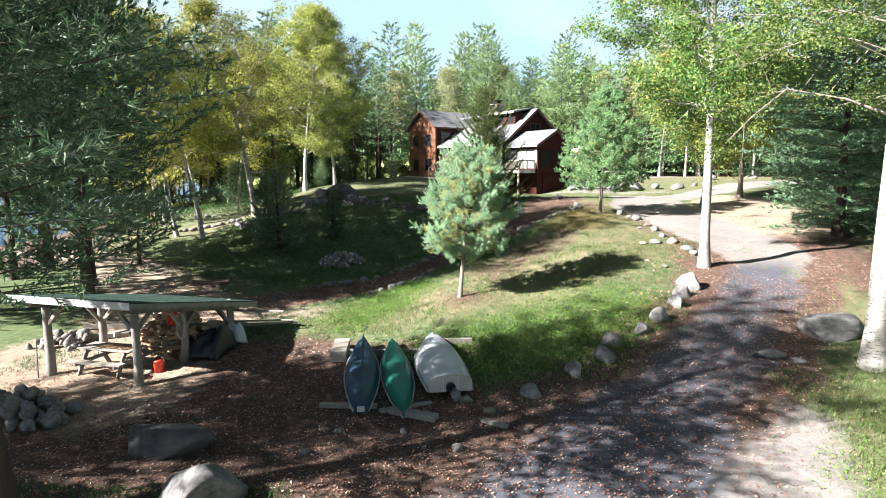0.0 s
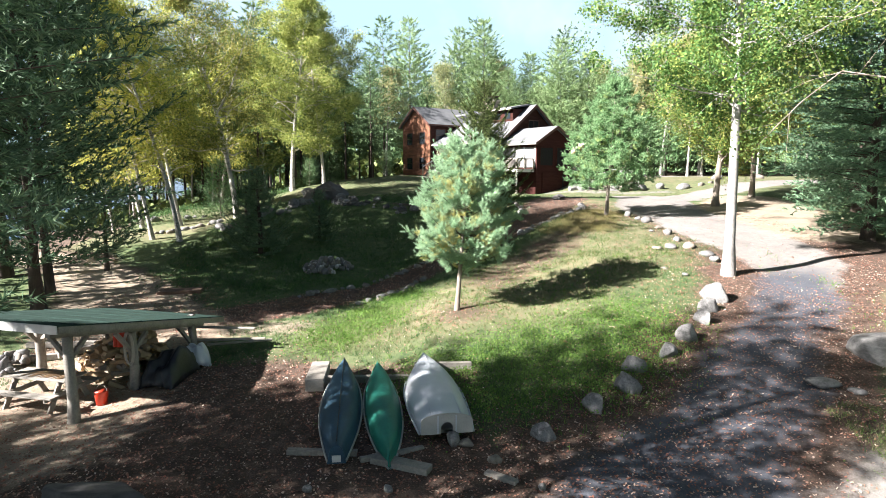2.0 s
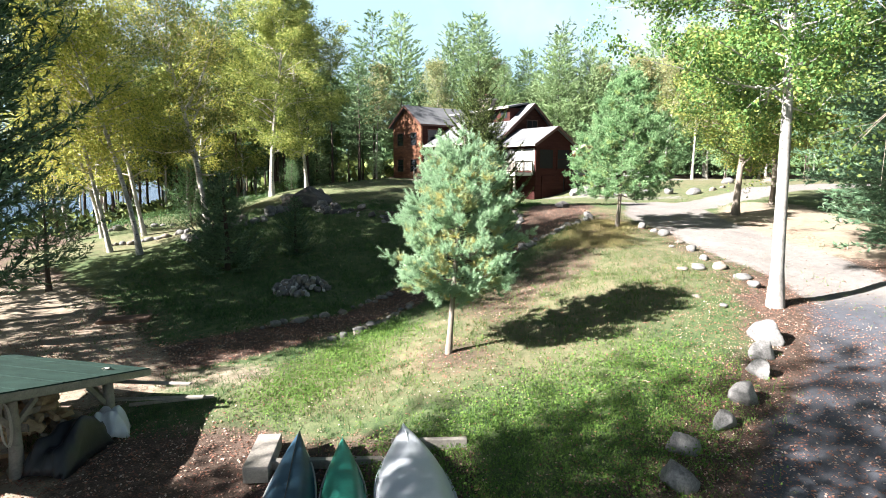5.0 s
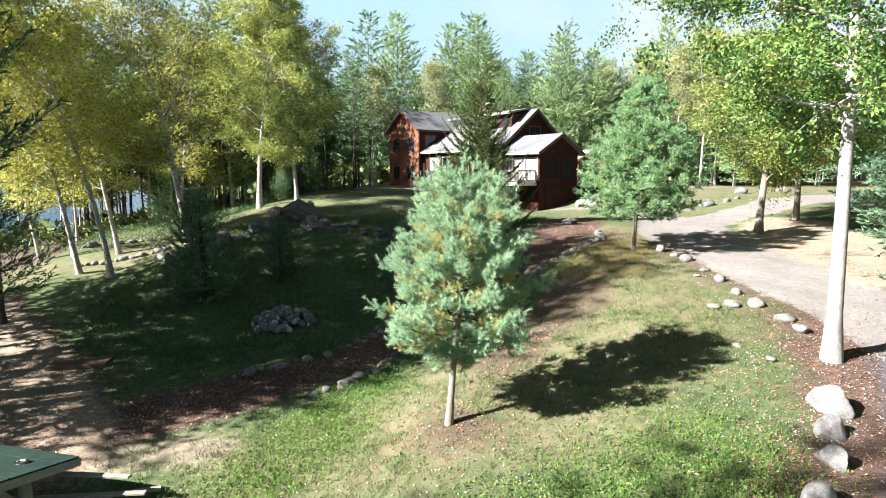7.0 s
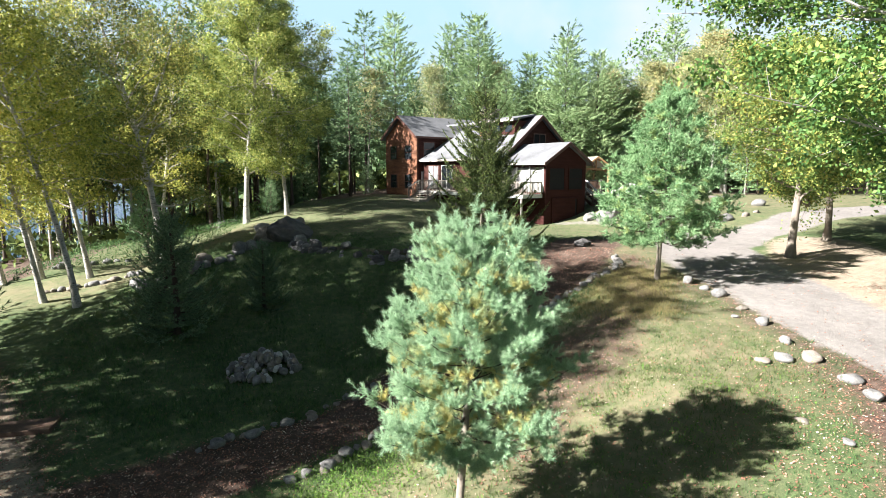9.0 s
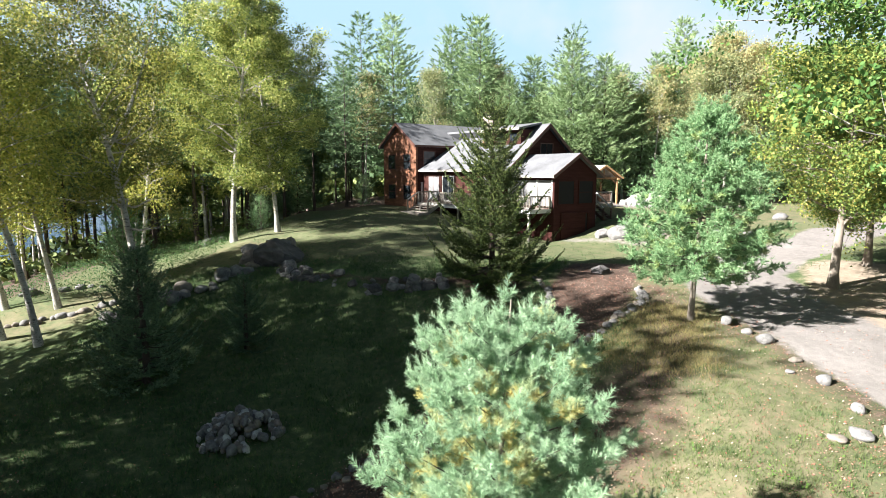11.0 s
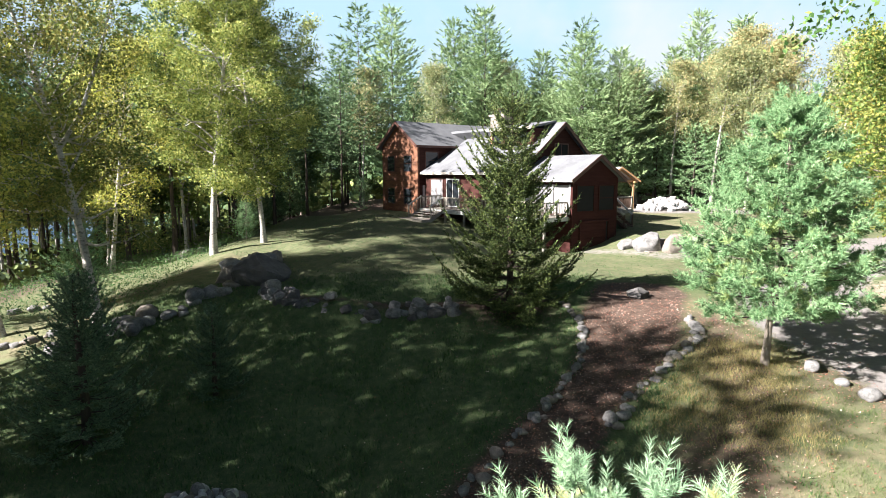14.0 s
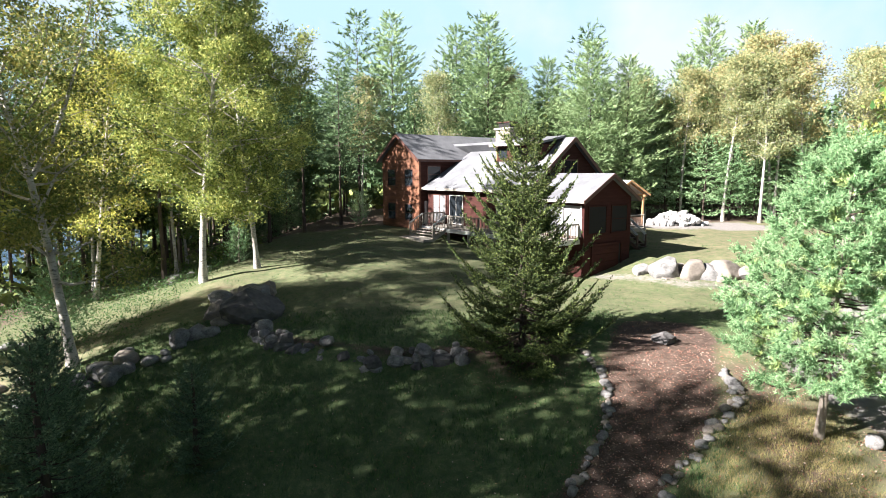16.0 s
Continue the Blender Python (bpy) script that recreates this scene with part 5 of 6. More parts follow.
for p, q, k in (((5.46, 2.66, 7.62), (7.5, 2.66, 7.62), 15), ((7.55, 2.72, 7.62), (7.55, 10.84, 7.62), 56), ((2.55, 2.66, 7.62), (4.24, 2.66, 7.62), 12)):
    p, q = Vector(p), Vector(q)
    beampart("rail", p, q, 0.07, 0.07, MAT["weathered"], side)
    beampart("rail", p - Vector((0, 0, 0.84)), q - Vector((0, 0, 0.84)), 0.05, 0.05, MAT["weathered"], side)
    for i in range(1, k):
        c = p.lerp(q, i / k)
        beampart("baluster", c - Vector((0, 0, 0.84)), c, 0.035, 0.035, MAT["brown_timber"], side)
for i in range(6):
    boxpart("tread", (4.4, 2.54 - 0.28 * (i + 1), 6.43 - 0.18 * i), (5.3, 2.54 - 0.28 * i, 6.47 - 0.18 * i), MAT["brown_timber"], side)
for a in (4.36, 5.36):
    beampart("stringer", (a, 2.55, 6.5), (a, 0.8, 5.3), 0.05, 0.24, MAT["brown_timber"], side)
    beampart("stair_rail", (a, 2.6, 7.6), (a, 1.0, 6.40), 0.05, 0.14, MAT["white"], side)
    boxpart("rail_post", (a - 0.05, 0.95, 4.9), (a + 0.05, 1.05, 6.42), MAT["brown_timber"], side)

# ---- log pavilion behind ----
PAV = pose(18.7, 80.5, 0, 0, 0, 8)
pav = thing("pavilion", PAV, "open pavilion of yellow peeled logs with a light roof", "pavilion")
for a in (-1.5, 1.5):
    for b in (-2.0, 2.0):
        beampart("post", (a, b, 5.4), (a, b, 8.6), 0.2, 0.2, MAT["pine_log"], pav, 0.04)
    beampart("plate", (a, -2.4, 8.65), (a, 2.4, 8.65), 0.18, 0.18, MAT["pine_log"], pav)
for b in (-2.0, 2.0):
    beampart("tie_beam", (-1.8, b, 8.75), (1.8, b, 8.75), 0.16, 0.16, MAT["pine_log"], pav)
    beampart("king_post", (0, b, 8.75), (0, b, 9.8), 0.14, 0.14, MAT["pine_log"], pav)
    for sg in (-1, 1):
        beampart("rafter", (sg * 1.9, b, 8.6), (0, b, 9.95), 0.13, 0.15, MAT["pine_log"], pav)
        beampart("knee_brace", (sg * 1.5, b, 8.0), (sg * 0.9, b, 8.68), 0.1, 0.1, MAT["pine_log"], pav)
for sg in (-1, 1):
    bm = bmesh.new()
    prism_bm(bm, [(0, -2.5, 10.02), (sg * 2.0, -2.5, 8.66), (sg * 2.0, -2.5, 8.74), (0, -2.5, 10.12)], (0, 5.0, 0))
    part("roof", bm, MAT["fascia"], pav)
    beampart("barge_board", (0, -2.53, 10.05), (sg * 2.0, -2.53, 8.68), 0.04, 0.16, MAT["pine_log"], pav)

# ---- stones ----
def rock_mesh(seed, mat, sub=2, rough=0.22):
    r = np.random.default_rng(seed)
    bm = bmesh.new()
    bmesh.ops.create_icosphere(bm, subdivisions=sub, radius=0.5)
    o = Vector(r.random(3) * 50)
    for v in bm.verts:
        d = noise.noise(v.co * 2.2 + o) * rough + noise.noise(v.co * 5.0 + o) * rough * 0.35
        v.co *= 1 + d
        for ax in range(3):
            lim = 0.41 + 0.05 * noise.noise(o + Vector((ax, 0, 0)))
            v.co[ax] = max(-lim, min(lim, v.co[ax]))
        v.co += Vector((0.10, 0.05, 0.0)) * v.co.z * noise.noise(o)
    me = bpy.data.meshes.new("stone")
    bm.to_mesh(me)
    bm.free()
    me.polygons.foreach_set("use_smooth", np.full(len(me.polygons), sub > 2))
    me.materials.append(mat)
    return me


def crag_mesh(seed, mat, planes=16, sub=5, wear=1.0):
    """A craggy rock: a ball cut by random planes, roughened by ridged noise."""
    r = np.random.default_rng(seed)
    bm = bmesh.new()
    bmesh.ops.create_icosphere(bm, subdivisions=sub, radius=0.6)
    cuts = [(Vector(unit(r.normal(size=(1, 3)) * np.array([1, 1, 0.7]))[0]), 0.30 + 0.16 * r.random()) for _ in range(planes)]
    o = Vector(r.random(3) * 40)
    for v in bm.verts:
        for n, d in cuts:
            over = v.co.dot(n) - d
            if over > 0:
                v.co -= n * over * 0.93
        k = abs(noise.noise(v.co * 4.5 + o)) * 0.16 * wear + abs(noise.noise(v.co * 11 + o)) * 0.07 * wear
        v.co *= 1.0 + 0.08 * wear - k
    me = bpy.data.meshes.new("crag")
    bm.to_mesh(me)
    bm.free()
    me.polygons.foreach_set("use_smooth", np.full(len(me.polygons), wear < 0.9))
    me.materials.append(mat)
    return me


CRAG = crag_mesh(142, MAT["dark_rock"], 24)
ROCKS = [crag_mesh(i, MAT["stone"] if i % 3 else MAT["stone_warm"], 9, 2, 0.5) for i in range(8)]
NEAR_ROCKS = [crag_mesh(20 + i, MAT["stone"], 9, 4, 0.6) for i in range(5)]
BOULDERS = [crag_mesh(100 + i, MAT["stone_warm"] if i == 2 else MAT["stone"], 10, 4, 0.45) for i in range(4)]
PALE_CRAG = crag_mesh(141, MAT["stone_warm"])
stone_rng = np.random.default_rng(5)


def stone(x, y, sx, sy, sz, label="rough grey field stone beside the drive", group="", big=False, sink=0.3, turn=None, lift=0.0):
    k = stone_rng.integers(4 if big else 8)
    ob = new("boulder" if big else "stone", (BOULDERS if big else NEAR_ROCKS if group == "stones along the drive" else ROCKS)[k % 4 if group == "stones along the drive" else k])
    z = float(ground_z(x, y))
    ob.matrix_basis = pose(x, y, z + sz * (0.36 - sink * 0.5) + lift, 0, 0, stone_rng.random() * 360 if turn is None else turn) @ Matrix.Diagonal((sx / 0.74, sy / 0.74, sz / 0.74, 1))
    return tagged(ob, label, "boulder" if big else "stone", group)


# ---- boats on the leaf litter ----
def hull_mesh(name, length, beam, depth, mat, transom=0.0, rock=0.10, keel=0.025, squash=2.2):
    """An upturned hull along +y, keel up, gunwale at z = 0 amidships; closed by an inner skin for thickness."""
    ny, na = 34, 17
    V = []
    for skin in (0.0, 0.03):
        for i in range(ny):
            u = i / (ny - 1)
            w = (1 - abs(2 * u - 1) ** squash) if not transom else (transom + (1 - transom) * math.sin(min(1.0, u / 0.45) * math.pi / 2) if u < 0.45 else 1 - ((u - 0.45) / 0.55) ** squash)
            half = max(0.006, beam / 2 * w ** (0.85 if not transom else 1.0) - skin)
            sheer = -rock * (2 * u - 1) ** 4 * (1 if not transom else (1 if u > 0.5 else 0.0))
            dd = depth * (1 - 0.10 * abs(2 * u - 1) ** 3) - skin
            for j in range(na):
                a = -1 + 2 * j / (na - 1)
                x = half * math.copysign(abs(a) ** 0.75, a)
                z = sheer + dd * (1 - abs(a) ** 2.6) + (keel * max(0, 1 - abs(a) * 9))
                V.append((x, u * length, z))
    n = ny * na
    F = []
    for i in range(ny - 1):
        for j in range(na - 1):
            q = i * na + j
            F.append((q, q + 1, q + na + 1, q + na))
            F.append((n + q, n + q + na, n + q + na + 1, n + q + 1))
        for j in (0, na - 1):
            q = i * na + j
            F.append((q, q + na, n + q + na, n + q))
    for i in (0, ny - 1):
        for j in range(na - 1):
            q = i * na + j
            F.append((q, n + q, n + q + 1, q + 1))
    if transom:
        for j in range((na - 1) // 2):
            F.append((j, j + 1, na - 2 - j, na - 1 - j))
    return mesh_np(name, V, F, mat, True)


def boat(name, label, category, x, y, yaw, tilt, z, length, beam, depth, mat, trim, transom=0.0, rock=0.12):
    e = thing(name, pose(x, y, z, tilt, 0, yaw), label, category, "upturned boats on the ground")
    piece("hull", hull_mesh("hull", length, beam, depth, mat, transom, rock), e)
    for s in (-1, 1):
        so = Soup()
        pts = []
        for i in range(30):
            u = i / 29
            w = (1 - abs(2 * u - 1) ** 2.2) if not transom else (transom + (1 - transom) * math.sin(min(1.0, u / 0.45) * math.pi / 2) if u < 0.45 else 1 - ((u - 0.45) / 0.55) ** 2.2)
            half = max(0.006, beam / 2 * w ** (0.85 if not transom else 1.0)) + 0.012
            pts.append((s * half, u * length, -rock * (2 * u - 1) ** 4 * (1 if not transom or u > 0.5 else 0) + 0.01))
        so.tube(pts, [0.022] * 30, 6)
        piece("gunwale", so.mesh("gunwale", trim, True), e)
    return e


blue = boat("canoe", "dark blue upturned canoe with pale gunwales on the ground", "canoe", -2.05, 14.0, 7.0, 3.6, 0.32, 5.15, 0.98, 0.40, MAT["canoe_blue"], MAT["gunwale"], 0.36)
boat("canoe", "teal green upturned canoe with pale gunwales on the ground", "canoe", -0.97, 13.95, 8.6, 3.8, 0.30, 4.95, 0.88, 0.38, MAT["canoe_green"], MAT["gunwale"])
bm = bmesh.new()
prism_bm(bm, [(0.19 * math.copysign(abs(a) ** 0.75, a), -0.03, -0.02 + 0.40 * (1 - abs(a) ** 2.6)) for a in np.linspace(-1, 1, 13)], (0, 0.05, 0))
part("stern_plate", bm, MAT["canoe_blue"], blue)
boxpart("stern_patch", (-0.09, -0.045, 0.02), (0.09, -0.03, 0.17), MAT["white"], blue, 0.004, "pale patch on the stern")
so = Soup()
so.tube([(0, u * 5.15, 0.40 * (1 - 0.10 * abs(2 * u - 1) ** 3) - 0.12 * (2 * u - 1) ** 4 * (u > 0.5) + 0.026) for u in np.linspace(0.02, 0.97, 14)], [0.012] * 14, 5)
piece("keel_strip", so.mesh("keel_strip", MAT["tarp"], True), blue)
alu = boat("rowing_boat", "upturned grey aluminium rowing boat with square stern", "rowing boat", 0.2, 14.95, 8.5, 1.8, 0.50, 4.25, 1.46, 0.48, MAT["aluminium"], MAT["aluminium"], 0.82, 0.05)
# stern plate with an arched cut-out
bm = bmesh.new()
outline = [(-0.57, 0.0), (-0.13, 0.0), (-0.13, 0.14)] + [(-0.13 * math.cos(a), 0.14 + 0.13 * math.sin(a)) for a in np.linspace(0.3, math.pi - 0.3, 7)] + [(0.13, 0.14), (0.13, 0.0), (0.57, 0.0)]
outline += [(0.57 * math.cos(a), 0.30 + 0.17 * math.sin(a)) for a in np.linspace(0.0, math.pi, 13)]
prism_bm(bm, [(x, -0.04, z) for x, z in outline], (0, 0.03, 0))
part("stern_plate", bm, MAT["gunwale"], alu, "pale stern plate with arched motor cut-out")
for x in (-0.2, 0.2):
    boxpart("stern_rib", (x - 0.015, -0.06, 0.02), (x + 0.015, -0.04, 0.42), MAT["aluminium"], alu)
for x in (-0.32, 0.0, 0.32):
    so = Soup()
    so.tube([(x * (1 - 0.8 * (u - 0.45) / 0.55 if u > 0.45 else 1), u * 4.25, 0.48 * (1 - (abs(x) / 0.73) ** 2.6) * (1 - 0.10 * abs(2 * u - 1) ** 3) + 0.012) for u in np.linspace(0.02, 0.86, 12)], [0.014] * 12, 5)
    piece("keel_strip", so.mesh("keel_strip", MAT["aluminium"], True), alu)


def plank(x, y, z, length, w, h, yaw, label, tilt=0.0, mat="weathered"):
    bm = bmesh.new()
    box_bm(bm, (-length / 2, -w / 2, 0), (length / 2, w / 2, h), 0.008)
    ob = part("plank", bm, MAT[mat])
    ob.matrix_basis = pose(x, y, z, 0, tilt, yaw)
    return tagged(ob, label, "plank", "loose planks by the boats")


def gz(x, y):
    return float(ground_z(x, y))


plank(-2.45, 14.55, gz(-2.4, 14.5), 1.5, 0.14, 0.12, -3, "grey timber under the blue canoe")
plank(-0.75, 14.05, gz(-0.7, 14.0), 1.3, 0.28, 0.14, -24, "split grey plank under the green canoe's bow")
plank(-0.95, 14.45, gz(-0.9, 14.4), 1.4, 0.12, 0.10, 22, "grey timber between the canoes")
plank(1.25, 13.6, gz(1.2, 13.6), 0.7, 0.16, 0.08, -35, "broken grey board on the litter")
plank(-3.35, 18.6, gz(-3.3, 18.6), 0.5, 1.5, 0.35, 4, "weathered timber crate by the canoe", mat="weathered")
plank(-1.9, 18.3, gz(-1.9, 18.3), 2.6, 0.14, 0.2, 2, "long support timber under the boats' far ends")
plank(0.15, 18.6, gz(0.1, 18.5), 1.6, 0.14, 0.25, 2, "support timber under the rowing boat's bow")
for x, y, s in ((0.35, 14.85, .34), (0.62, 14.8, .24), (-2.5, 13.3, .16), (-0.95, 13.3, .16), (0.3, 12.6, .2), (1.2, 14.2, .22), (-3.1, 12.4, .18), (2.0, 13.2, .15)):
    stone(x, y, s, s * 0.8, s * 0.75, "grey stone lying by the boats", sink=0.1)

# ---- open shelter with firewood ----
SH = pose(-8.9, 16.5, 0, 0, 0, -15.5)
shelter = thing("shelter", SH, "open pole shelter of silvered timber with dark green roof", "shelter")
SW, SD = -3.25, 4.4
def shed_roof(a, b):
    return 2.50 - 0.20 * b
for a in (0.0, SW):
    for b in (0.0, SD * 0.45, SD):
        g = float(ground_z(*(SH @ Vector((a, b, 0))).xy)) - 0.1
        so = Soup()
        zt = shed_roof(a, b) - 0.25
        so.tube([(a, b, g), (a + 0.03, b, g + 0.7), (a - 0.02, b + 0.02, g + 1.5), (a, b, zt)], [0.16, 0.13, 0.12, 0.12], 8)
        piece("post", so.mesh("post", MAT["weathered"], True), shelter)
        for s in (-1, 1):
            q = b + s * 0.55
            if -0.3 < q < SD + 0.3:
                beampart("brace", (a, b, zt - 0.6), (a, q, shed_roof(a, q) - 0.28), 0.09, 0.10, MAT["weathered"], shelter)
        s = 1 if a < -1 else -1
        beampart("brace", (a, b, zt - 0.6), (a + s * 0.55, b, zt - 0.02), 0.09, 0.10, MAT["weathered"], shelter)
for a in (0.0, SW):
    beampart("beam", (a, -0.5, shed_roof(a, -0.5) - 0.17), (a, SD + 0.5, shed_roof(a, SD + 0.5) - 0.17), 0.14, 0.18, MAT["weathered"], shelter)
for i in range(8):
    b = -0.4 + i * (SD + 0.8) / 7
    beampart("rafter", (SW - 0.4, b, shed_roof(0, b) - 0.03), (0.45, b, shed_roof(0, b) - 0.03), 0.06, 0.12, MAT["weathered"], shelter)
bm = bmesh.new()
prism_bm(bm, [(SW - 0.55, -0.75, shed_roof(0, -0.75) + 0.04), (0.6, -0.75, shed_roof(0, -0.75) + 0.04), (0.6, SD + 0.75, shed_roof(0, SD + 0.75) + 0.04), (SW - 0.55, SD + 0.75, shed_roof(0, SD + 0.75) + 0.04)], (0, 0, 0.05))
part("roof", bm, MAT["roof_green"], shelter, "dark green roofing sheet")
beampart("fascia", (SW - 0.55, -0.78, shed_roof(0, -0.78) - 0.02), (0.6, -0.78, shed_roof(0, -0.78) - 0.02), 0.03, 0.2, MAT["white"], shelter, 0, "pale grey front fascia board")

beampart("fascia", (0.62, -0.75, shed_roof(0, -0.75) - 0.02), (0.62, SD + 0.75, shed_roof(0, SD + 0.75) - 0.02), 0.03, 0.16, MAT["weathered"], shelter)
for i in range(6):
    u = -0.75 + (SD + 1.5) * (i + 0.5) / 6
    beampart("roof_seam", (SW - 0.55, u, shed_roof(0, u) + 0.098), (0.6, u, shed_roof(0, u) + 0.098), 0.03, 0.012, MAT["roof_green"], shelter)


def at_shelter(a, b, z=0.0, yaw=0.0, tilt=0.0):
    w = SH @ Vector((a, b, 0))
    return pose(w.x, w.y, gz(w.x, w.y) + z, tilt, 0, -15.5 + yaw)


def picnic_table():
    e = thing("picnic_table", at_shelter(-1.65, 0.75, 0, 3), "weathered wooden picnic table with benches under the shelter", "picnic table")
    for i in range(5):
        boxpart("tabletop_board", (-0.95, -0.37 + i * 0.15, 0.72), (0.95, -0.235 + i * 0.15, 0.76), MAT["weathered"], e, 0.004)
    for s_ in (-1, 1):
        for i in range(2):
            y0 = s_ * 0.68 - 0.14 + i * 0.145
            boxpart("bench_board", (-0.95, y0, 0.42), (0.95, y0 + 0.135, 0.46), MAT["weathered"], e, 0.004)
    for x in (-0.68, 0.68):
        for s_ in (-1, 1):
            beampart("leg", (x, s_ * 0.62, -0.03), (x, s_ * 0.22, 0.72), 0.045, 0.14, MAT["weathered"], e)
        beampart("cross_bar", (x + 0.05, -0.8, 0.38), (x + 0.05, 0.8, 0.38), 0.045, 0.12, MAT["weathered"], e)
        beampart("cleat", (x + 0.05, -0.36, 0.67), (x + 0.05, 0.36, 0.67), 0.045, 0.09, MAT["weathered"], e)
    return e


picnic_table()
kindling = thing("kindling", at_shelter(-1.5, 0.75, 0.76, 3), "sticks of kindling laid out on the picnic table", "kindling")
kr = np.random.default_rng(9)
for i in range(16):
    so = Soup()
    a, u = kr.normal() * 0.2 + 1.2, -0.5 + i * 0.075
    dx, dy = math.cos(a) * 0.28, math.sin(a) * 0.28
    so.tube([(u - dx, -dy, 0.015), (u, 0.02 * kr.normal(), 0.03), (u + dx, dy, 0.018)], [0.012, 0.014, 0.01], 5)
    piece("stick", so.mesh("stick", MAT["split_wood"]), kindling)


def split_log(seed):
    """A split billet: a wedge-shaped prism with bark on one side."""
    r = np.random.default_rng(seed)
    bm = bmesh.new()
    rad = 0.09 + 0.04 * r.random()
    arc = [(rad * math.cos(a), rad * math.sin(a)) for a in np.linspace(0.1, 1.5 + r.random(), 5)]
    prism_bm(bm, [(0, -0.21, 0)] + [(x, -0.21, z) for x, z in arc], (0.01, 0.42, 0.01))
    me = bpy.data.meshes.new("billet")
    bm.to_mesh(me)
    bm.free()
    me.materials.append((MAT["split_wood"], MAT["log_end"], MAT["bark_grey"])[seed % 3])
    return me


BILLETS = [split_log(i) for i in range(6)]
pile = thing("firewood_pile", at_shelter(-1.1, 3.0), "loose heap of split firewood under the shelter", "firewood")
for i in range(230):
    a, q = kr.random() * 6.283, kr.random() ** 0.55
    x, y = 1.55 * q * math.cos(a), 1.15 * q * math.sin(a)
    z = 1.35 * max(0.0, 1 - q ** 1.7) * kr.random() ** 0.35 + 0.06
    o = piece("billet", BILLETS[i % 6], pile)
    o.matrix_basis = pose(x, y, z, kr.normal() * 25, kr.random() * 360, kr.normal() * 50)


def bucket(m, label):
    e = thing("bucket", m, label, "bucket")
    so = Soup()
    so.tube([(0, 0, 0.0), (0, 0, 0.01), (0, 0, 0.36), (0, 0, 0.38), (0, 0, 0.37), (0, 0, 0.03)], [0.02, 0.14, 0.17, 0.178, 0.160, 0.13], 20)
    piece("body", so.mesh("body", MAT["red_plastic"], True), e)
    so = Soup()
    so.tube([(0.17 * math.cos(a), 0.02, 0.36 + 0.16 * math.sin(a)) for a in np.linspace(0, math.pi, 12)], [0.006] * 12, 5)
    piece("handle", so.mesh("handle", MAT["rope"], True), e)
    return e


bucket(at_shelter(-0.15, 1.0), "bright red plastic bucket beside the picnic table")


def cloth(name, label, m, w, d, h, mat, seed, category):
    """A draped cover: a lumpy sheet that falls to the ground."""
    r = np.random.default_rng(seed)
    n = 26
    off = Vector(r.random(3) * 30)
    V = []
    for i in range(n):
        for j in range(n):
            u, v = -1 + 2 * i / (n - 1), -1 + 2 * j / (n - 1)
            q = max(abs(u), abs(v)) ** 2.6 * 0.75 + 0.25 * min(1.0, (u * u + v * v) / 2)
            lump = noise.noise(Vector((u * 1.6, v * 1.6, 0)) + off)
            fold = noise.noise(Vector((u * 5, v * 5, 1)) + off)
            V.append((u * w * (1 + 0.12 * lump), v * d * (1 + 0.12 * fold), max(0.0, h * (1 - q) * (1 + 0.5 * lump) + 0.05 * fold)))
    F = [(i * n + j, (i + 1) * n + j, (i + 1) * n + j + 1, i * n + j + 1) for i in range(n - 1) for j in range(n - 1)]
    ob = new(name, mesh_np(name, V, F, mat, True))
    so_ = ob.modifiers.new("thickness", "SOLIDIFY")
    so_.thickness = 0.02
    ob.matrix_basis = m
    return tagged(ob, label, category)


cloth("tarpaulin", "black tarpaulin draped over stacked goods beside the shelter", at_shelter(0.55, 2.75, 0.0, 10), 0.5, 0.85, 0.85, MAT["tarp"], 3, "tarpaulin")
cloth("tarpaulin", "crumpled grey plastic sheet behind the firewood", at_shelter(0.5, 3.9, 0.0, 40), 0.4, 0.4, 0.7, MAT["aluminium"], 5, "tarpaulin")


def hanging_cloth(m, w, h, label):
    n, k = 9, 14
    V = [((i / (n - 1) - 0.5) * w * (1 - 0.35 * j / (k - 1)), 0.05 * math.sin(i * 1.7 + j * 0.3), -h * j / (k - 1)) for i in range(n) for j in range(k)]
    F = [(i * k + j, (i + 1) * k + j, (i + 1) * k + j + 1, i * k + j + 1) for i in range(n - 1) for j in range(k - 1)]
    ob = new("jacket", mesh_np("jacket", V, F, MAT["red_plastic"], True))
    md = ob.modifiers.new("thickness", "SOLIDIFY")
    md.thickness = 0.03
    ob.matrix_basis = m
    return tagged(ob, label, "jacket")


hanging_cloth(at_shelter(-0.35, 1.9, 1.95, 5), 0.42, 0.75, "red cloth jacket hung from a roof brace")
for k_ in range(3):
    so = Soup()
    so.tube([(0.14 * math.cos(a) + 0.05 * k_, -0.16 - 0.02 * k_, 1.2 + 0.45 * math.sin(a)) for a in np.linspace(0, 2 * math.pi, 20)], [0.014] * 20, 5)
    ob = new("rope_coil", so.mesh("rope_coil", MAT["rope"], True))
    ob.matrix_basis = at_shelter(0.0, SD * 0.45)
    tagged(ob, "coil of pale rope hung on the shelter post", "rope", "rope coils")
for a, b, ln, yw, z in ((0.9, 4.9, 2.4, 20, 0.5), (1.1, 5.3, 2.0, 32, 0.25), (0.6, 5.1, 2.2, 10, 0.8)):
    ob = plank(0, 0, 0, ln, 0.14, 0.05, 0, "rough board leaning out behind the shelter")
    ob.matrix_basis = at_shelter(a, b, z, yw)
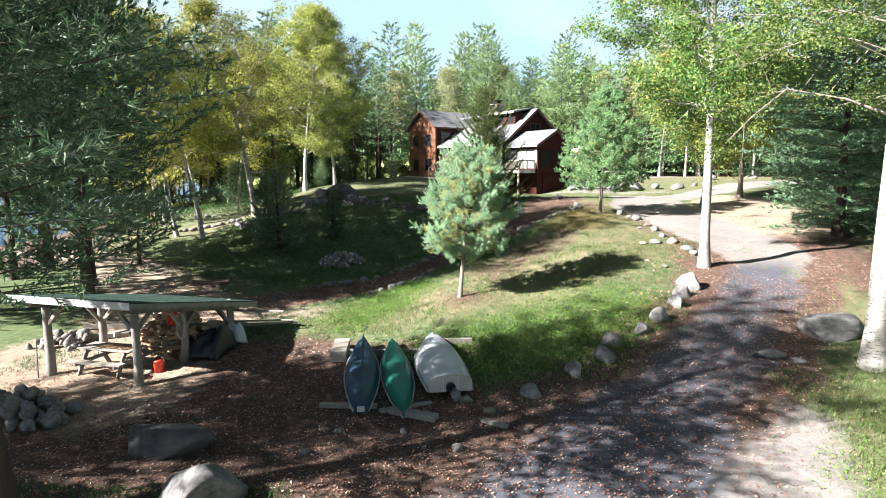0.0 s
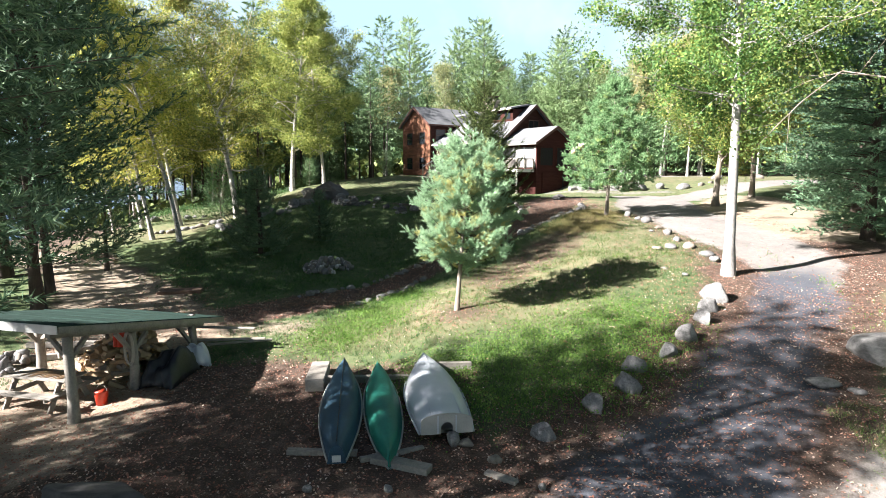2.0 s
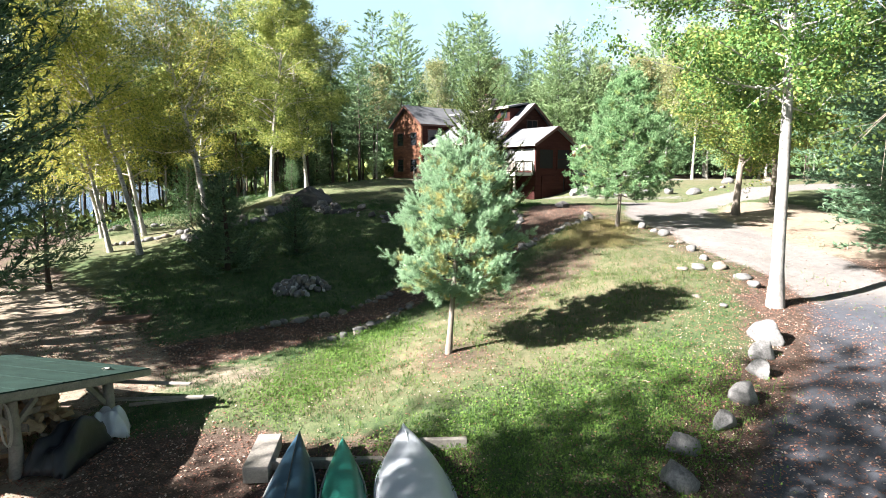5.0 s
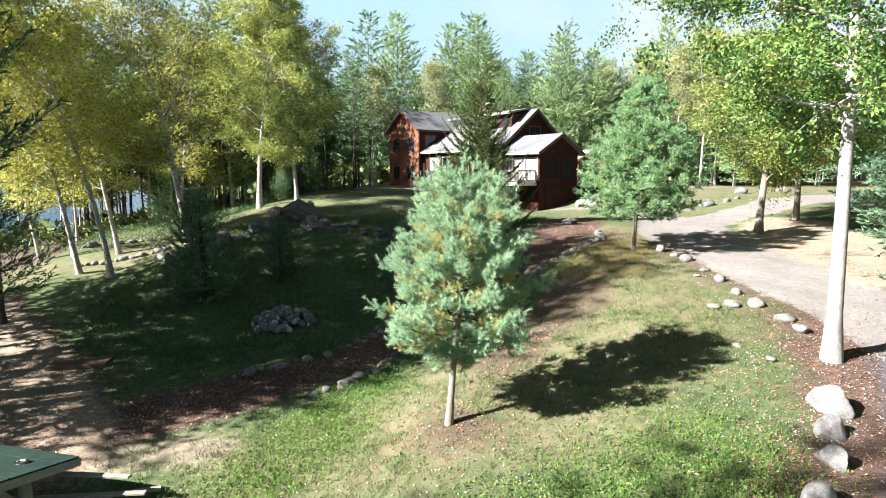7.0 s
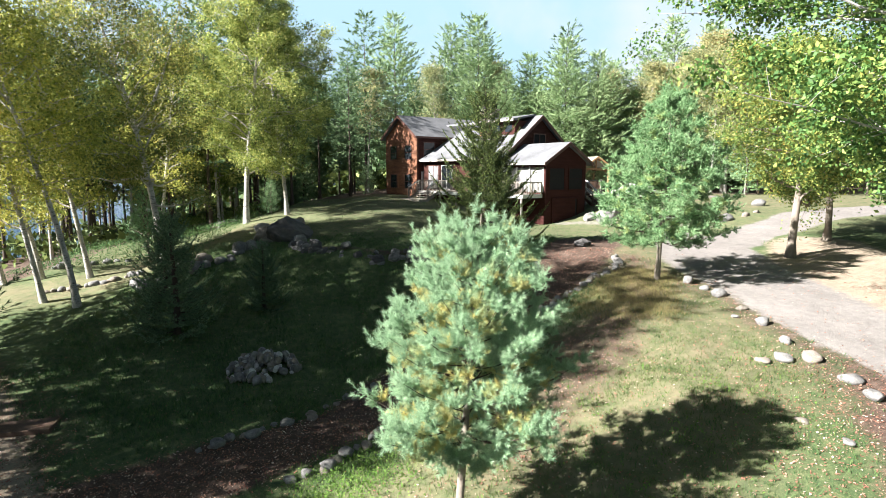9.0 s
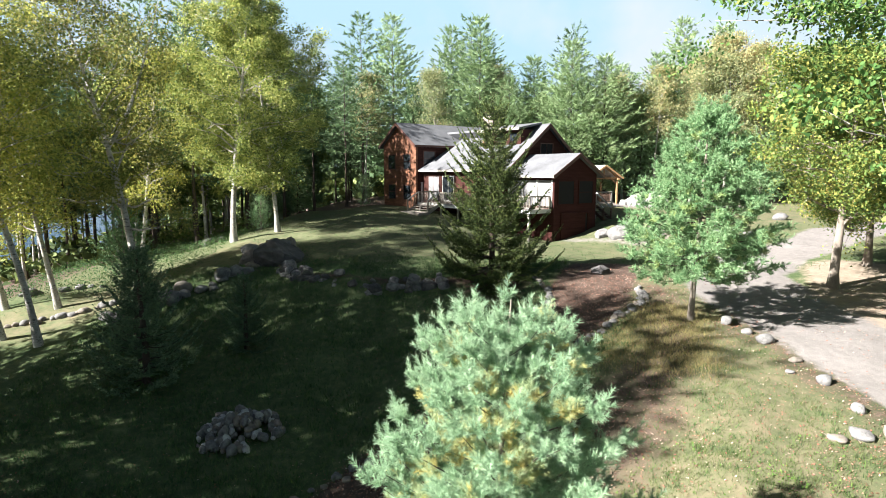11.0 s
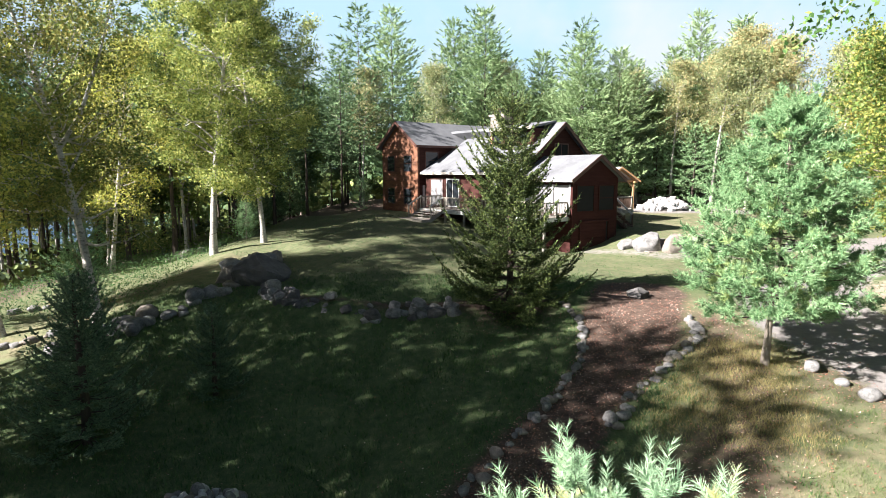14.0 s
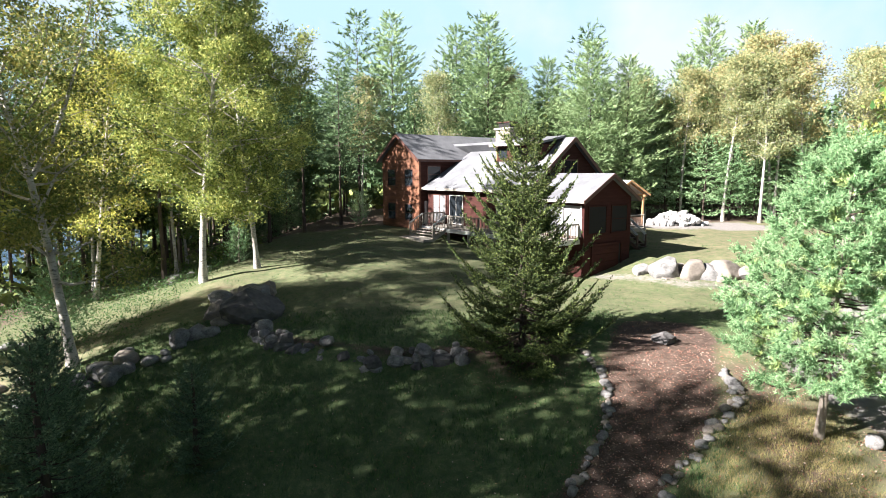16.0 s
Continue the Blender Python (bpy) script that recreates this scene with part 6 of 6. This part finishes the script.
for a, b, ln, yw in ((-4.9, 3.0, 2.6, 35), (-5.2, 4.4, 2.2, 20), (-3.9, 4.2, 1.8, 70)):
    ob = plank(0, 0, 0, ln, 0.2, 0.18, 0, "old beam lying behind the shelter")
    ob.matrix_basis = at_shelter(a, b, 0.02, yw)
pt = plank(0, 0, 0, 1.9, 0.9, 0.14, 0, "low brown wooden platform on the lake path", mat="brown_timber")
pt.matrix_basis = pose(-12.2, 30.2, gz(-12.2, 30.2), 0, 0, 12)
so = Soup()
so.tube([(0, 0, -0.05), (0.02, 0, 0.7), (0.03, 0.01, 1.35)], [0.02, 0.018, 0.015], 6)
ob = new("pole", so.mesh("pole", MAT["weathered"], True))
ob.matrix_basis = at_shelter(SW - 0.1, -0.35, 0)
tagged(ob, "thin wooden pole standing by the shelter post", "pole")

# row along the drive
for x, y, s in ((2.35, 15.1, .42), (3.75, 16.2, .5), (4.85, 17.1, .55), (5.35, 18.1, .5), (6.55, 18.9, .45), (7.55, 19.8, .6), (8.45, 20.9, .5), (9.1, 21.9, .55), (9.75, 22.9, .75)):
    stone(x, y, s * 0.85, s * 0.72, s * 0.8, group="stones along the drive")
for x, y, s, flat in ((11.3, 37.4, .75, .5), (11.55, 36.5, .5, .5), (11.75, 35.6, .7, .55), (11.95, 34.2, .5, .4), (11.85, 32.6, .6, .55), (11.7, 31.0, .55, .5), (10.2, 29.8, .6, .3), (10.9, 29.9, .8, .32), (11.75, 29.8, .9, .4), (11.9, 28.4, .8, .35), (11.85, 27.4, .7, .4), (9.3, 26.4, .4, .35), (9.75, 25.4, .4, .35), (11.3, 33.4, .35, .4)):
    stone(x, y, s * 0.62, s * 0.5, s * flat * 0.85, "pale field stone at the grass edge of the drive", "stones along the upper drive")
# loose boulders
stone(12.4, 18.6, 1.5, 1.1, .75, "large grey boulder on leaf litter", big=True, turn=10).data = BOULDERS[1]
stone(9.8, 17.0, .6, .45, .2, "flat grey stone in the drive")
stone(10.4, 16.6, .3, .25, .15, "small stone in the drive")
stone(-6.2, 12.6, 1.45, 1.0, .7, "large dark boulder in the litter", big=True, turn=5).data = crag_mesh(150, MAT["dark_rock"], 14, 4, 0.6)
stone(-4.7, 10.6, 1.3, 1.0, .8, "pale lichened boulder in the litter", big=True, turn=60)
crag = stone(-8.7, 50.2, 2.5, 2.2, 1.75, "big dark craggy rock at the end of the terrace wall", big=True, turn=20)
crag.data = CRAG
for x, y, s, tn in ((-9.5, 52.2, 1.3, 0), (-8.6, 53.0, 1.0, 120), (-10.4, 50.6, 1.1, 40)):
    stone(x, y, s, s * 0.8, s * 0.75, "pale broken rock behind the craggy boulder", "rocks by the boulder", True, turn=tn).data = PALE_CRAG
stone(8.7, 44.9, .8, .7, .5, "grey boulder on the dirt path", big=True).data = CRAG
for x, y, s in ((12.9, 58.6, 0.8), (13.9, 57.6, 1.5), (15.5, 56.9, 1.3), (16.3, 56.6, 1.1), (17.0, 56.5, 1.35), (18.4, 56.3, 1.1)):
    stone(x, y, s * 1.1, s, s * 0.78, "large pale boulder in the retaining row by the garage", "retaining boulders", True)


def along(line, n):
    """n places spread along a polyline."""
    pts = [Vector(p) for p in line]
    d = [0.0]
    for a, b in zip(pts, pts[1:]):
        d.append(d[-1] + (b - a).length)
    return [(np.interp(u, d, [p.x for p in pts]), np.interp(u, d, [p.y for p in pts])) for u in np.linspace(0, d[-1], n)]


def row(line, n, lo, hi, label, group, wob=0.12, flat=0.7):
    for x, y in along(line, n):
        s = lo + (hi - lo) * stone_rng.random() ** 1.6
        stone(x + stone_rng.normal() * wob, y + stone_rng.normal() * wob, s, s * (0.7 + 0.3 * stone_rng.random()), s * flat, label, group, sink=0.35)


row([(-6.1, 28.4), (-4.3, 30.0), (-2.7, 31.0), (-1.4, 31.6), (1.2, 34.6), (3.2, 37.2)], 42, .16, .38, "round field stone edging the dirt path", "path edging stones")
row([(3.2, 37.2), (3.7, 38), (4.5, 38.9), (5.3, 40.7), (5.6, 41.8), (5.7, 43), (5.5, 44.8)], 42, .15, .34, "round field stone edging the dirt path", "path edging stones", 0.06)
row([(-3.0, 26.6), (-2.4, 27.1), (-1.4, 28.3), (-0.6, 29.5)], 14, .2, .45, "round field stone edging the dirt path", "path edging stones")
row([(4.6, 35.6), (5.5, 36.6), (6.2, 37.3), (7.0, 38.0), (8.3, 39.2), (9.3, 40.4), (9.6, 42.0)], 44, .16, .38, "round field stone edging the dirt path", "path edging stones", 0.10)
row([(-15.4, 44.2), (-13.4, 45.4), (-11.6, 47.0), (-10.2, 48.8)], 26, .3, .95, "tumbled grey stone at the foot of the birches", "tumbled stones", 0.45)
row([(-20.5, 44.8), (-18.5, 45.6), (-16.2, 46.4)], 16, .25, .5, "pale stone in a low row on the grass", "low stone row", 0.15)
row([(-24.0, 50.0), (-21.5, 50.5), (-19.4, 51.0)], 10, .3, .7, "pale stone under the birches", "low stone row", 0.3)
row([(-17.6, 60.5), (-15.8, 61.0), (-14.6, 61.3)], 8, .5, 1.1, "pale rock under the birches", "rocks under the birches", 0.3)
row([(-11.2, 52.6), (-9.8, 53.6), (-9.2, 52.4)], 6, .5, 1.1, "pale rock above the big boulder", "rocks by the boulder", 0.25)

ROCKS_DARK = [rock_mesh(200 + i, MAT["dark_rock"] if i % 3 == 0 else MAT["stone"], 2, 0.3) for i in range(8)]
# dry-laid terrace wall, stone by stone
wall = tagged(new("terrace_wall"), "low dry-laid wall of rounded field stones holding the lawn", "stone wall")
WALL_LINE = [(-8.0, 48.2), (-6.9, 46.5), (-4.8, 45.35), (-3.0, 44.95), (-1.7, 44.9), (0.1, 44.8), (1.9, 44.8)]
span = sum((Vector(p) - Vector(q)).length for p, q in zip(WALL_LINE, WALL_LINE[1:]))
for course in range(3):
    d = 0.1 + 0.17 * course
    while d < span - 0.3:
        s = 0.30 + 0.34 * stone_rng.random() ** 1.4 - 0.04 * course
        x, y = along(WALL_LINE, 401)[int(400 * d / span)]
        gap = math.sin(d * 1.7 + 2) > 0.75
        d += s * (0.92 + 0.15 * stone_rng.random())
        if stone_rng.random() < (0.05, 0.12, 0.45)[course] + 0.5 * gap:
            continue
        x += stone_rng.normal() * 0.05
        y += stone_rng.normal() * 0.06 + 0.13 * course
        o = piece("stone", ROCKS_DARK[stone_rng.integers(8)], wall)
        z = float(ground_z(x, y - 0.5)) + 0.08 + 0.24 * course
        o.matrix_basis = pose(x, y, z, stone_rng.normal() * 18, stone_rng.normal() * 18, stone_rng.random() * 360) @ Matrix.Diagonal((s / 0.74 * (1.0 + 0.3 * stone_rng.random()), s / 0.74, s / 0.74 * (0.7 + 0.25 * stone_rng.random()), 1))


BRIGHT = [rock_mesh(220 + i, MAT["pale_rock"], 2, 0.35) for i in range(4)]


def heap(name, label, x, y, rx, ry, h, n, lo, hi, kinds=ROCKS):
    """A heap of stones, each a piece of its own."""
    e = thing(name, pose(x, y, float(ground_z(x, y))), label, "stone pile")
    for i in range(n):
        a, q = stone_rng.random() * 6.283, stone_rng.random() ** 0.6
        px, py = rx * q * math.cos(a), ry * q * math.sin(a)
        s = lo + (hi - lo) * stone_rng.random() ** 1.5
        z = h * max(0.0, 1 - q ** 1.6) * (0.5 + 0.5 * stone_rng.random()) + float(ground_z(x + px, y + py)) - float(ground_z(x, y)) + s * 0.2
        o = piece("stone", kinds[stone_rng.integers(len(kinds))], e)
        o.matrix_basis = pose(px, py, z, stone_rng.random() * 90, stone_rng.random() * 90, stone_rng.random() * 360) @ Matrix.Diagonal((s / 0.74, s / 0.74 * 0.85, s / 0.74 * 0.7, 1))
    return e


heap("stone_pile", "heap of fist-sized to head-sized grey stones in the hollow", -6.0, 34.2, 1.35, 1.3, 0.5, 170, .12, .34, ROCKS + BRIGHT)
heap("stone_pile", "heap of dark rounded stones near the shelter", -10.7, 14.1, 1.3, 0.9, 0.75, 100, .15, .38)
heap("rubble_heap", "bright heap of pale broken rock at the forest edge", 23.6, 78.2, 2.7, 1.8, 1.3, 190, .18, 0.6, BRIGHT)
heap("stone_pile", "pale stones scattered behind the shelter", -13.5, 20.2, 1.1, 0.8, 0.35, 40, .15, .4)
row([(19.8, 55.8), (22.5, 56.5), (26, 57.5)], 4, .4, .9, "pale rock along the upper drive", "upper drive rocks", 0.4)
row([(28.0, 62.0), (34, 66.0)], 2, .5, 1.1, "pale rock on the far lawn", "far lawn rocks", 0.8)
# stone steps between the retaining boulders
for i in range(4):
    ob = boxpart("stone_step", (-0.75, -0.3, -0.14), (0.75, 0.3, 0.1), MAT["stone_warm"], None, 0.04)
    ob.matrix_basis = pose(14.3 + 0.16 * i, 57.0 + 0.42 * i, 4.55 + 0.2 * i, 0, 0, 15)
    tagged(ob, "flat pale stone step between the boulders", "stone step", "stone steps")

# ---- loose cover on the ground ----
def scatter(n, x0, x1, y0, y1, weight, seed):
    r = np.random.default_rng(seed)
    x, y = x0 + (x1 - x0) * r.random(n), y0 + (y1 - y0) * r.random(n)
    keep = r.random(n) < weight(x, y)
    x, y = x[keep], y[keep]
    return x, y, ground_z(x, y), r


def leaf_weight(x, y):
    li, sa, gr = masks(x, y)
    base = 0.06 + 0.17 * dry_or_sunlit(x, y) + 0.85 * li * (1 - 0.5 * gr) + 0.12 * gr
    edge = np.exp(-near_line(x, y, [(3, 14, 0.5), (9.5, 22, 1.0), (12.5, 27, 1.5)]) ** 2 / 5)
    far = 1 - 0.35 * smooth((y - 24) / 8)
    return np.clip((base + 0.7 * edge) * far * (1 - 0.85 * sa), 0, 1)


x, y, z, r = scatter(200000, -15, 19, 8.5, 44, leaf_weight, 1)
so = Soup()
xp, yp, zp, rp = scatter(16000, -8, 12, 25, 49, lambda x, y: 0.75 * (1 - smooth((near_line(x, y, PATH) + 0.3) / 0.9)), 21)
leaves(so, np.stack([xp, yp, zp + 0.012 + 0.015 * rp.random(len(xp))], -1), 0.055, rp, 3.0)
leaves(so, np.stack([x, y, z + 0.015 + 0.02 * r.random(len(x))], -1), 0.048, r, 3.0)
tagged(new("fallen_leaves", so.mesh("fallen_leaves", MAT["dry_leaf"])), "brown, tan and red fallen leaves on the ground", "fallen leaves", "", "stuff")


def blades(so, x, y, z, r, k, h, w, spread):
    n = len(x)
    c = np.stack([x, y, z - 0.01], -1)[:, None] + np.concatenate([r.normal(size=(n, k, 2)) * spread, np.zeros((n, k, 1))], -1)
    tip = c + np.concatenate([r.normal(size=(n, k, 2)) * h * 0.45, h * (0.5 + 0.8 * r.random((n, k, 1)))], -1)
    a = r.random((n, k, 1)) * 6.283
    side = np.concatenate([np.cos(a), np.sin(a), np.zeros((n, k, 1))], -1) * w / 2
    v = np.stack([c - side, c + side, tip], 2).reshape(-1, 3)
    so.add(v, np.arange(len(v)).reshape(-1, 3))


def grass_weight(x, y):
    li, sa, gr = masks(x, y)
    tuft = 0.35 + 0.65 * smooth((np.sin(1.3 * x + 0.7 * np.sin(y)) * np.sin(1.1 * y + 0.5 * np.sin(1.7 * x)) + 0.5) / 1.0)
    return np.clip((1 - 1.15 * li) * (1 - 1.2 * sa) * (1 - gr), 0, 1) * tuft


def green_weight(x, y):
    return grass_weight(x, y) * (1 - 0.8 * dry_or_sunlit(x, y))


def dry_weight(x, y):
    return grass_weight(x, y) * dry_or_sunlit(x, y)


so = Soup()
x, y, z, r = scatter(16000, -9, 13, 13, 30, dry_weight, 2)
blades(so, x, y, z, r, 7, 0.12, 0.015, 0.06)
x, y, z, r = scatter(12000, 2, 13, 28, 42, dry_weight, 3)
blades(so, x, y, z, r, 5, 0.10, 0.014, 0.08)
x, y, z, r = scatter(9000, 8.5, 17, 8.5, 16, lambda x, y: dry_weight(x, y) + 0.3 * (x > 9.0), 5)
blades(so, x, y, z, r, 6, 0.14, 0.016, 0.06)
tagged(new("dry_grass", so.mesh("dry_grass", MAT["grass"])), "rough straw-coloured and green grass on the bank", "grass", "", "stuff")
so = Soup()
x, y, z, r = scatter(16000, -14, 13, 13, 32, green_weight, 12)
blades(so, x, y, z, r, 7, 0.14, 0.018, 0.07)
x, y, z, r = scatter(22000, -16, 8, 30, 50, green_weight, 13)
blades(so, x, y, z, r, 5, 0.14, 0.026, 0.10)
x, y, z, r = scatter(9000, -22, 22, 46, 72, green_weight, 4)
blades(so, x, y, z, r, 4, 0.10, 0.035, 0.15)
x, y, z, r = scatter(3000, -9, -3, 8.5, 11, lambda x, y: 0.5 + 0 * x, 6)
blades(so, x, y, z, r, 6, 0.12, 0.016, 0.06)
tagged(new("grass", so.mesh("grass", MAT["lush_grass"])), "green grass of the hollow and the lawn", "grass", "", "stuff")


def weed_weight(x, y):
    a = np.exp(-near_line(x, y, [(0.3, 17.6, 0.8), (3.5, 18.8, 1.6), (6.0, 21.0, 0.8)]).clip(0) ** 2 / 1.2)
    b = np.exp(-near_line(x, y, [(-3.6, 21.8, 0.5), (-2.4, 24.5, 0.7), (-1.6, 26.4, 0.4)]).clip(0) ** 2 / 0.5)
    c = 0.45 * np.exp(-near_line(x, y, [(13.0, 13.5, 1.0), (11.5, 10.5, 1.8), (10.0, 8.5, 1.8)]).clip(0) ** 2 / 1.0)
    d = 0.03 * dry_or_sunlit(x, y) + 0.14 * dry_or_sunlit(x, y) * smooth((np.sin(1.9 * x + 2) * np.sin(1.5 * y) - 0.45) / 0.3)
    return np.clip(a + b + c + d, 0, 1) * 0.8


x, y, z, r = scatter(240000, -6, 15, 8.5, 30, weed_weight, 8)
so = Soup()
blades(so, x[::4], y[::4], z[::4], r, 2, 0.20, 0.014, 0.05)
leaves(so, np.stack([x, y, z + 0.02 + (0.10 + 0.14 * smooth(np.sin(2.3 * x + np.sin(1.7 * y)) * np.sin(2.0 * y) + 0.5)) * r.random(len(x)) ** 1.2], -1), 0.046, r, 1.0, True)
tagged(new("ground_plants", so.mesh("ground_plants", MAT["weed"])), "low bright green leafy plants in the grass", "weeds", "", "stuff")


def gold_weight(x, y):
    return 0.8 * np.exp(-near_line(x, y, [(6.6, 35.6, 0.4), (8.6, 37.2, 0.9), (9.8, 38.6, 0.7), (8.2, 34.6, 0.8)]).clip(0) ** 2 / 0.4)


x, y, z, r = scatter(30000, 4, 13, 32, 42, gold_weight, 9)
so = Soup()
blades(so, x, y, z, r, 3, 0.14, 0.013, 0.07)
tagged(new("dry_plants", so.mesh("dry_plants", MAT["gold_weed"])), "golden dry plants by the path stones", "weeds", "", "stuff")
